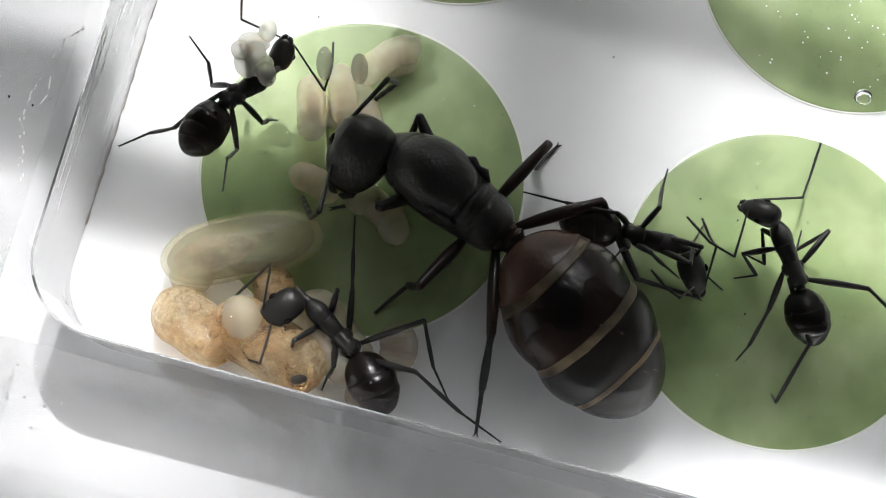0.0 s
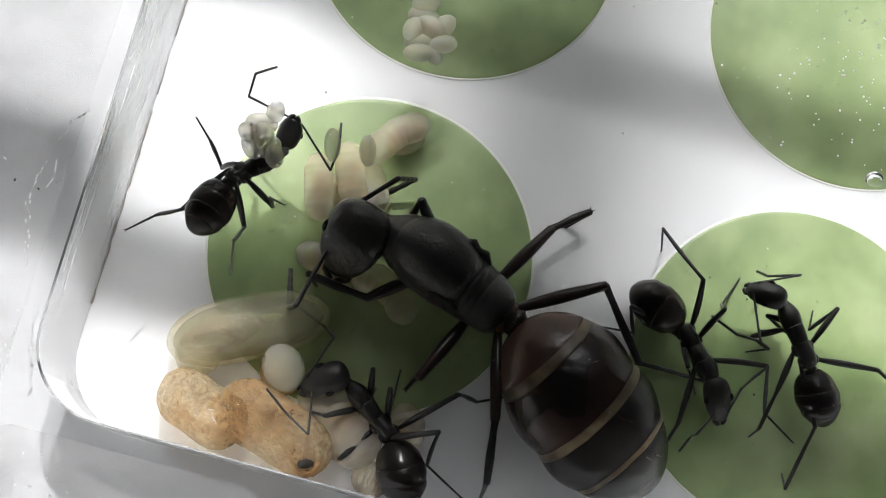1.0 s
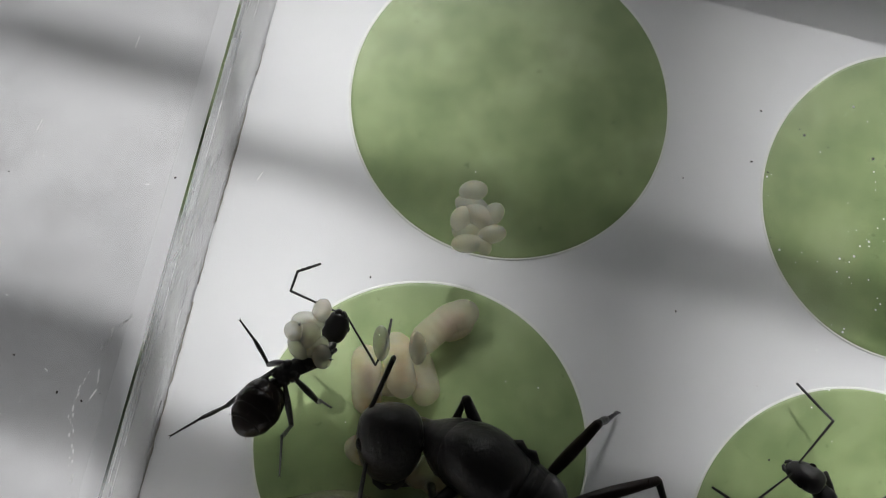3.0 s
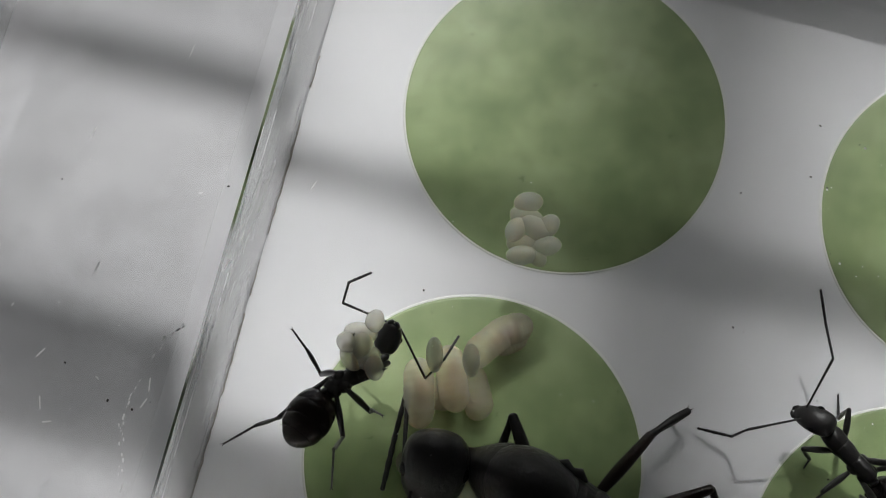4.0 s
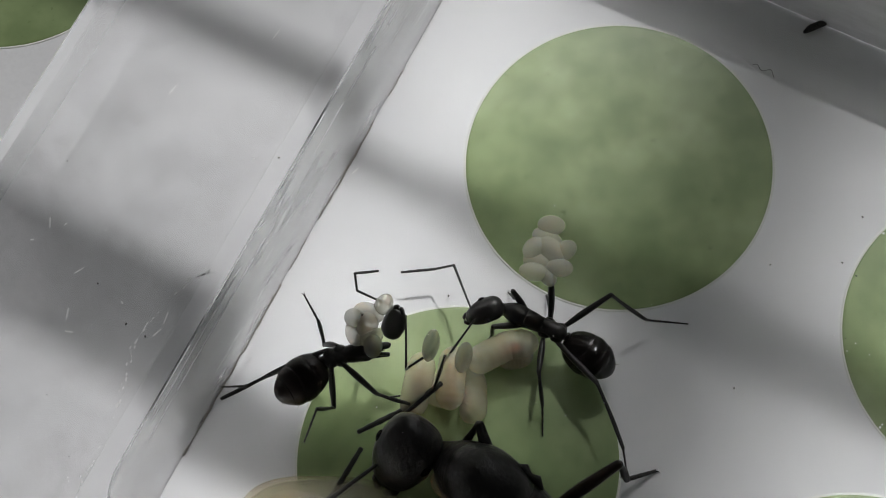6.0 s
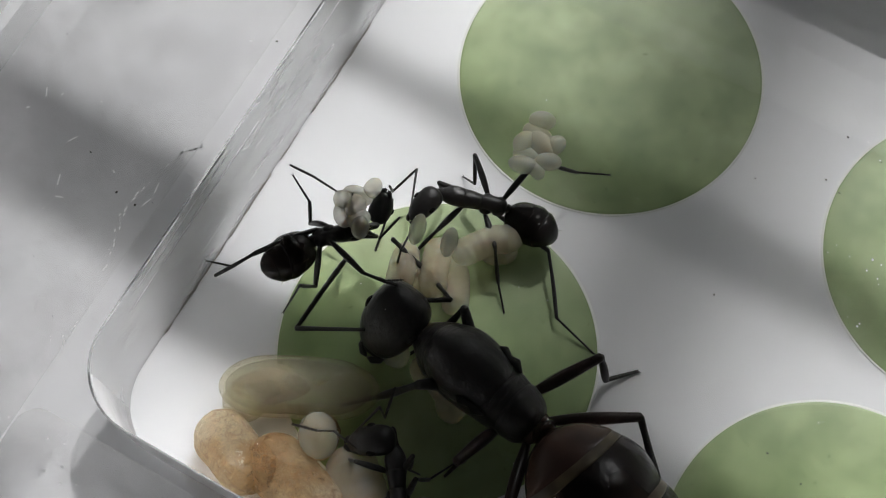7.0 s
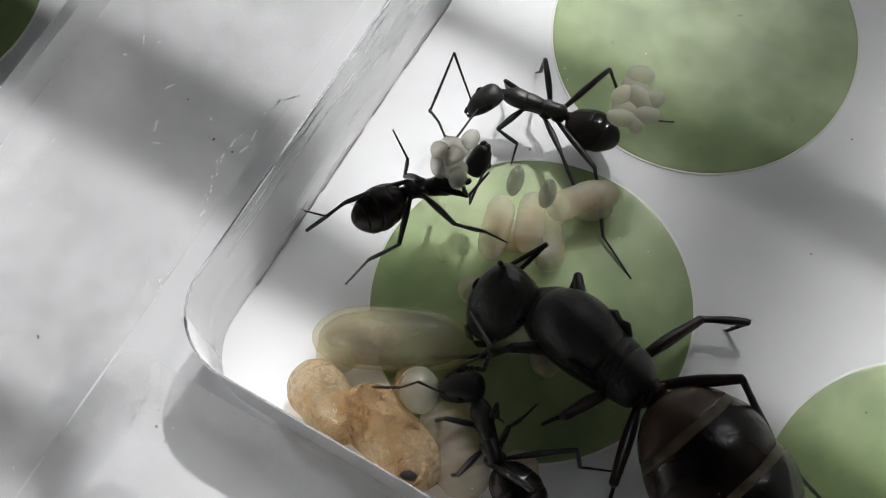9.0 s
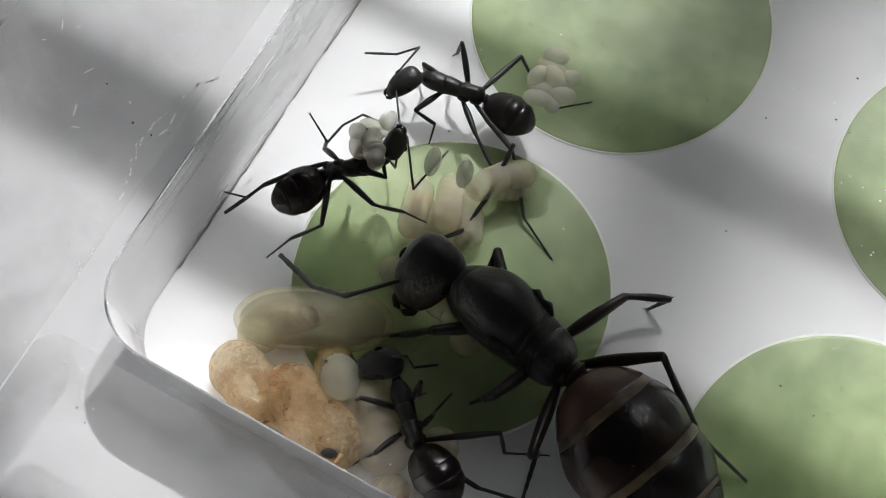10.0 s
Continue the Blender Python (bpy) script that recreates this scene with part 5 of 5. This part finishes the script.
WORKER_C = {
    "head": [(0, 14.69, -0.67), (0.5, 15.59, -1.17), (1, 15.75, -2.37), (1.5, 16.35, -2.8), (2, 16.8, -4), (4, 22.68, -9.8), (10, 23.7, -10.2)],
    "neck": [(0, 13.93, 0.27), (0.5, 14.55, -0.26), (1, 15.14, -1.34), (1.5, 15.81, -1.83), (2, 16.35, -2.9), (4, 22.01, -8.81), (10, 23, -9.2)],
    "pet": [(0, 11.34, 0.35), (0.5, 12.31, 0.18), (1, 13.89, 0.05), (1.5, 14.92, -0.17), (2, 15.62, -0.86), (4, 20.56, -6.83), (10, 21.5, -7.2)],
    "gtip": [(0, 9.03, 0.17), (0.5, 9.2, 0.15), (1, 11.04, 1.45), (1.5, 12.12, 1.73), (2, 13.91, 1.17)],
    "L1": [(0, 14.54, 0.07, 3.1, 16.3, -0.71), (0.5, 14.15, -0.12, 3.58, 15.66, 0.86), (1, 17.34, -0.59, 2.18, 19.59, -3.08), (1.5, 16.83, -1.1, 3.42, 18.37, -3.53)],
    "R1": [(0, 14.22, -0.79, 3.18, 14.91, 2.06), (0.5, 15.9, -0.66, 2.54, 17.8, -1.18), (1, 14.4, -3.97, 1.02, 14.21, -4.41), (1.5, 14.1, -2.52, 3.06, 15.36, -4.09)],
    "L2": [(0, 12.44, 1.29, 2.98, 12.79, 4), (0.5, 13.03, 2.05, 2.3, 12.85, 3.8), (1, 14.97, 1.18, 2.62, 15.77, 3.27), (1.5, 15.5, 2.01, 1.62, 15.76, 3.38)],
    "R2": [(0, 12.53, -0.7, 2.94, 14.38, -0.71), (0.5, 13.58, -1.11, 2.78, 14.35, -1.09), (1, 13.98, -1.6, 2.74, 15.03, -2.17), (1.5, 14.16, -1.51, 2.82, 14.41, -2.1)],
    "L3": [(0, 10.7, 0.43, 3.46, 6.77, 1.2), (0.5, 10.43, 2.22, 1.38, 6.78, 1.21), (1, 13.75, 2.09, 2.94, 12.17, 3.58), (1.5, 14.64, 1.25, 3.3, 13.38, 4.29)],
    "R3": [(0, 11.49, -0.85, 3.46, 11.42, -0.61), (0.5, 11.3, -0.86, 3.3, 10.63, -0.83), (1, 11.2, 0.38, 2.02, 10.35, -0.39), (1.5, 12.06, 0.52, 1.18, 10.13, -0.52)],
    "AL": [(0, 15.26, 0.46, 2.26, 14.55, 1.75, 1.42), (0.5, 16.07, 0.26, 2.02, 16.32, 1.48, 0.98), (1, 16.34, -1.95, 2.9, 17.32, -0.66, 2.3), (1.5, 16.57, -2.82, 3.06, 16.96, -1.07, 3.38)],
    "AR": [(0, 14.16, -2.2, 2.7, 12.79, -1.23, 2.26), (0.5, 15.29, -2.66, 2.82, 15.72, -3.84, 1.62), (1, 15.03, -4.2, 2.38, 14.75, -4.85, 0.94), (1.5, 14.97, -3.89, 2.14, 14.33, -2.31, 1.78)],
}
WORKER_D = {
    "head": [(0, 16.78, 2.42), (0.5, 16.7, 2.53), (1, 16.61, 2.35), (1.5, 16.55, 2.4), (2, 17.25, 3.74), (3.5, 14.73, 1.64), (4, 12.97, 4.82), (4.5, 6.45, 5.51), (5, 2.33, 7.46), (6.5, -3.61, 5.21), (7, -3.41, 4.93), (7.5, -3.71, 6.35), (8, -3.79, 7.85), (8.5, -6.29, 7.25), (9, -6.18, 6.58), (9.5, -6.07, 6.59), (10, -6.16, 6.59)],
    "neck": [(0, 17.69, 2.04), (0.5, 17.61, 2.22), (1, 17.63, 2.01), (1.5, 17.56, 2.1), (2, 18.1, 3.26), (3.5, 15.61, 1.17), (4, 13.69, 4.53), (4.5, 7.3, 5.59), (5, 3.07, 7.56), (6.5, -2.97, 6.06), (7, -3.04, 5.91), (7.5, -3.09, 6.84), (8, -2.99, 7.84), (8.5, -5.54, 7.92), (9, -5.77, 7.45), (9.5, -5.7, 7.48), (10, -5.63, 7.41)],
    "pet": [(0, 19.07, 0.02), (0.5, 19.1, 0.2), (1, 19.06, 0.14), (1.5, 18.98, 0.26), (2, 19.11, 1.46), (3.5, 17.64, -0.08), (4, 15.62, 3.25), (4.5, 9.74, 5.04), (5, 5.87, 6.48), (6.5, -0.13, 6.74), (7, -0.4, 6.68), (7.5, -0.16, 6.91), (8, -0.51, 6.95), (8.5, -2.39, 7.89), (9, -2.75, 7.97), (9.5, -2.75, 7.92), (10, -2.85, 7.9)],
    "gtip": [(0, 20.44, -2.19), (0.5, 20.42, -2.04), (1, 20.36, -2.07), (1.5, 20.26, -1.91), (2, 20.33, -0.33), (3.5, 19.96, -1.33), (4, 17.79, 2.01), (4.5, 12.39, 4.57), (5, 8.31, 5.07), (6.5, 2.61, 6.72), (7, 2.43, 6.69), (7.5, 2.83, 6.33), (8, 2.61, 5.99), (8.5, 0.9, 8.07), (9, 0.53, 8.29), (9.5, 0.51, 8.08), (10, 0.38, 7.94)],
    "L1": [(0, 16.39, 0.67, 1.02, 16.72, -0.07), (0.5, 16.34, 0.78, 1.02, 16.74, 0.1), (1, 16.45, 0.61, 1.02, 16.78, 0.23), (1.5, 16.31, 0.69, 1.02, 16.68, 0.16), (4, 12.96, 3.63, 2.06, 13.42, 3.22), (4.5, 7.17, 4.52, 2.3, 7.94, 4.37), (5, 3, 6.34, 2.3, 2.57, 5.91), (6.5, -2.8, 5.25, 2.22, -3.29, 5.19), (7, -2.89, 3.61, 1.02, -3.57, 1.95), (7.5, -3.05, 5.52, 1.82, -3.17, 5.03), (8, -4.07, 6.68, 1.14, -3.78, 5.5), (8.5, -5.32, 6.41, 1.46, -4.32, 5.53), (9, -5.15, 6.06, 1.58, -4.17, 5.48), (9.5, -5.11, 6.08, 1.7, -4.32, 5.56), (10, -5.21, 6.03, 1.62, -4.27, 5.5)],
    "R1": [(0, 16.82, 2.22, 1.02, 16.79, 1.13), (0.5, 17, 1.84, 1.94, 17.24, 1.7), (1, 16.85, 1.62, 1.7, 17.11, 1.3), (1.5, 16.85, 1.83, 1.86, 17.06, 1.29), (4, 14.29, 5.82, 2.14, 14.22, 6.58), (4.5, 7.14, 6.38, 2.3, 6.36, 6.63), (5, 3.12, 8.19, 2.3, 2.52, 8.69), (6.5, -2.82, 6.85, 2.62, -3.47, 7.48), (7, -3.47, 6.17, 2.26, -4.21, 6.3), (7.5, -2.86, 6.95, 2.58, -3.46, 6.91), (8, -2.8, 8.01, 2.66, -3.65, 8.45), (8.5, -5.37, 8.13, 2.54, -6.22, 8.62), (9, -5.86, 7.85, 2.42, -6.59, 8.37), (9.5, -5.77, 7.84, 2.46, -6.62, 8.24), (10, -5.85, 7.81, 2.42, -6.64, 8.31)],
    "L2": [(0, 18.2, -1.79, 1.02, 17.57, -3.58), (0.5, 18.24, -1.49, 1.02, 17.69, -3.34), (1, 18.09, -1.53, 1.5, 17.68, -3.34), (1.5, 18.09, -1.42, 1.7, 18.06, -2.11), (4.5, 8.17, 3.51, 2.38, 8.13, 2.95), (5, 4.31, 5.13, 2.5, 4.84, 2.79), (6.5, 0.22, 4.8, 1.9, 1.73, 2.93), (7, 0.12, 4.88, 1.98, 1.67, 2.99), (7.5, -0.04, 4.94, 1.46, 1.68, 2.89), (8, -0.62, 5.13, 1.3, 1.69, 2.89), (8.5, -2.99, 6.47, 2.62, -2.32, 5.57), (9, -2.28, 6.39, 1.86, -0.87, 5.32), (9.5, -2.27, 6.3, 1.74, -0.68, 5.22), (10, -2.35, 6.26, 1.82, -0.78, 5.22)],
    "R2": [(0, 20.01, 2.82, 1.86, 19.14, 2.78), (0.5, 19.79, 2.69, 2.46, 19.13, 2.82), (1, 19.83, 2.81, 2.06, 19.23, 2.77), (1.5, 19.87, 3, 1.78, 19.14, 2.89), (4, 16, 3.73, 3.14, 17.45, 3.77), (4.5, 11.06, 7.28, 1.66, 13.4, 7.67), (5, 5.7, 8.8, 2.54, 6.12, 8.7), (6.5, -2.42, 8.17, 2.5, -2.83, 7.88), (7, -2.69, 8.05, 2.5, -3.13, 7.78), (7.5, -1.49, 8.64, 2.86, -1.28, 8.85), (8, -1.3, 9.1, 2.78, -1.21, 8.69), (8.5, -2.63, 10.04, 2.34, -2.3, 9.73), (9, -4.74, 9.4, 2.82, -5.51, 10.01), (9.5, -4.7, 9.39, 2.82, -5.36, 9.98), (10, -4.74, 9.33, 2.82, -5.56, 9.95)],
    "L3": [(0, 20.07, -2.46, 2.02, 19.37, -4.62), (0.5, 20.03, -2.4, 1.66, 19.4, -4.61), (1, 19.96, -2.55, 1.86, 19.4, -4.51), (1.5, 19.87, -2.33, 2.18, 19.13, -3.57), (4.5, 10.16, 3.81, 3.74, 11.3, 3.19), (5, 6.44, 4.95, 3.34, 8.55, 2.8), (6.5, 2.38, 5.92, 1.62, 6.03, 3.23), (7, 2.41, 6.14, 1.02, 5.98, 3.28), (7.5, 2.39, 6.04, 1.02, 5.84, 3.17), (8, 1.11, 5.51, 2.58, 3.85, 3.45), (8.5, -0.41, 6.49, 1.62, 3.22, 3.4), (9, -0.65, 6.55, 1.58, 3.07, 3.34), (9.5, -0.53, 6.59, 1.26, 3.22, 3.26), (10, -0.61, 6.5, 1.42, 3.21, 3.3)],
    "R3": [(0, 22.11, 0.43, 2.34, 24.12, -0.77), (0.5, 22.22, 0.69, 2.1, 24.25, -0.56), (1, 22.39, 0.58, 1.94, 24.18, -0.69), (1.5, 21.23, 0.53, 3.34, 23.63, -0.36), (4.5, 11.04, 6.57, 3.5, 14.22, 7.03), (5, 8.18, 7.82, 2.38, 11.83, 7.03), (6.5, 0.11, 8.83, 3.38, 2.9, 11.11), (7, 0.02, 8.53, 3.5, 2.85, 11.19), (7.5, 0.54, 9.43, 2.94, 2.81, 11.14), (8, 0.6, 9.2, 3.14, 2.83, 11.18), (8.5, -1.9, 10.33, 3.1, 1.19, 10.93), (9, -2.07, 10.5, 2.86, 1.09, 10.94), (9.5, -2.43, 11.35, 1.22, 1.14, 10.91), (10, -2.38, 11.29, 1.34, 1.1, 10.97)],
    "AL": [(0, 16.04, 0.64, 2.78, 13.71, 1.67, 1.62), (0.5, 16.62, 0.84, 2.98, 14.4, 1.91, 1.62), (1, 16.47, 0.6, 3.06, 14.58, 1.15, 1.14), (1.5, 16.41, 0.65, 3.1, 14.52, 1.37, 1.26), (2, 15.79, 2.48, 3.18, 14.19, 3.29, 1.1), (3.5, 13.01, 0.58, 3.1, 11.18, 0.03, 1.14), (4, 10.6, 3.85, 2.34, 8.71, 3.65, 0.38), (4.5, 4.93, 3.8, 3.02, 2.21, 2.51, 2.66), (5, 2.13, 5.38, 2.74, -0.21, 5.82, 1.42), (6.5, -4.04, 2.5, 1.54, -2.77, 2.53, 3.98), (7, -3.1, 2.87, 3.06, -3.81, 2.41, 0.46), (7.5, -4.32, 4.36, 3.1, -5.53, 5.25, 0.78), (8, -6.08, 6.62, 2.82, -7.01, 7.9, 0.58), (8.5, -6.96, 4.94, 2.5, -7.96, 2.44, 1.62), (9, -6.17, 4.49, 2.9, -7.19, 4.37, 0.34), (9.5, -6.37, 4.42, 2.9, -7.98, 2.14, 1.9), (10, -5.26, 4.7, 2.5, -4.4, 2.44, 3.78)],
    "AR": [(0, 18.91, 3.75, 2.22, 18.82, 6.67, 1.74), (0.5, 18.72, 3.87, 2.22, 18.37, 5.59, 0.3), (1, 18.55, 4.03, 1.62, 16.02, 3.23, 2.3), (1.5, 18.48, 3.98, 2.22, 16.61, 4.97, 0.46), (2, 19.35, 4.91, 2.14, 20.38, 6.76, 0.38), (3.5, 14.32, 4.02, 3.18, 12.02, 5.19, 1.74), (4, 13, 7.22, 3.22, 11.78, 10.08, 3.66), (4.5, 5.1, 7.68, 2.98, 2.79, 9.18, 1.94), (5, 1.02, 9.56, 3.22, 0.3, 10.4, 0.7), (6.5, -6.53, 6.43, 1.62, -8.19, 3.74, 1.42), (7, -5.03, 7.14, 1.58, -5.05, 4.74, 2.9), (7.5, -3.83, 9.15, 2.26, -5.63, 10.5, 0.7), (8, -3.55, 10.85, 2.22, -3.92, 13.72, 1.66), (8.5, -8.47, 9.4, 2.66, -10.43, 10.65, 1.18), (9, -7.9, 7.08, 3.74, -7.96, 4.54, 2.22), (9.5, -7.27, 8.9, 2.62, -9.2, 6.62, 2.1), (10, -6.41, 9.02, 2.34, -8.66, 7.36, 1.62)],
}
ANTS = [
    Ant("queen_ant", "large black queen ant with a rust and black banded abdomen", "", QUEEN, (6.6, 3.25, 8.8), 0.285, (2.3, 2.3, 2.3, 2.45, 3.2, 2.8, 0.06), (BLACK, [RUST, BROWN, PLATE, PLATE]), True),
    Ant("worker_ant", "small black worker ant hanging from the clear cover under eggs", "worker ants", WORKER_A, (2.2, 1.55, 2.6), 0.14, (1.35, 1.9, 1.4, 1.65, 2.4, 1.8, CEILING - 0.06), (BLACK, [UMBER]), hangs=True),
    Ant("worker_ant", "black worker ant tending cocoons with a larva in its jaws", "worker ants", WORKER_B, (2.9, 2.0, 2.8), 0.145, (2.4, 3.2, 2.5, 2.4, 3.2, 2.6, 0.7), (BLACK, [GLOSSY])),
    Ant("worker_ant", "black worker ant walking past the queen's abdomen", "worker ants", WORKER_C, (2.7, 1.8, 2.7), 0.145, (1.3, 2.0, 1.4, 1.3, 2.2, 1.4, 0.06), (BLACK, [UMBER, GLOSSY])),
    Ant("worker_ant", "slender black worker ant with long feelers", "worker ants", WORKER_D, (2.9, 1.65, 2.55), 0.145, (2.0, 2.7, 2.4, 1.5, 2.2, 1.6, 0.06), (BLACK, [GLOSSY])),
]

HELD_PATH = [(0, -3.14, -7.75), (0.5, -2.95, -7.45), (1, -2.16, -6.0), (1.5, -2.43, -6.43), (4, -2.2, -6.2), (9, -1.75, -6.25), (9.5, -1.35, -6.5), (10, -1.55, -6.55)]


def held_larva():
    bm = bmesh.new()
    egg_shape(bm, (0, 0, 0), (1.02, 0.86), (1, -1.2, 0), 24)
    return tagged(link("held_larva", bm, PALE), "round white larva held in a worker's jaws", "larva", "larvae")


HELD = held_larva()


def motions():
    for ant in ANTS:
        ant.move()
    walk(HELD, [(t, pose(x * MM, y * MM, 2.3 * MM)) for t, x, y in HELD_PATH])


motions()
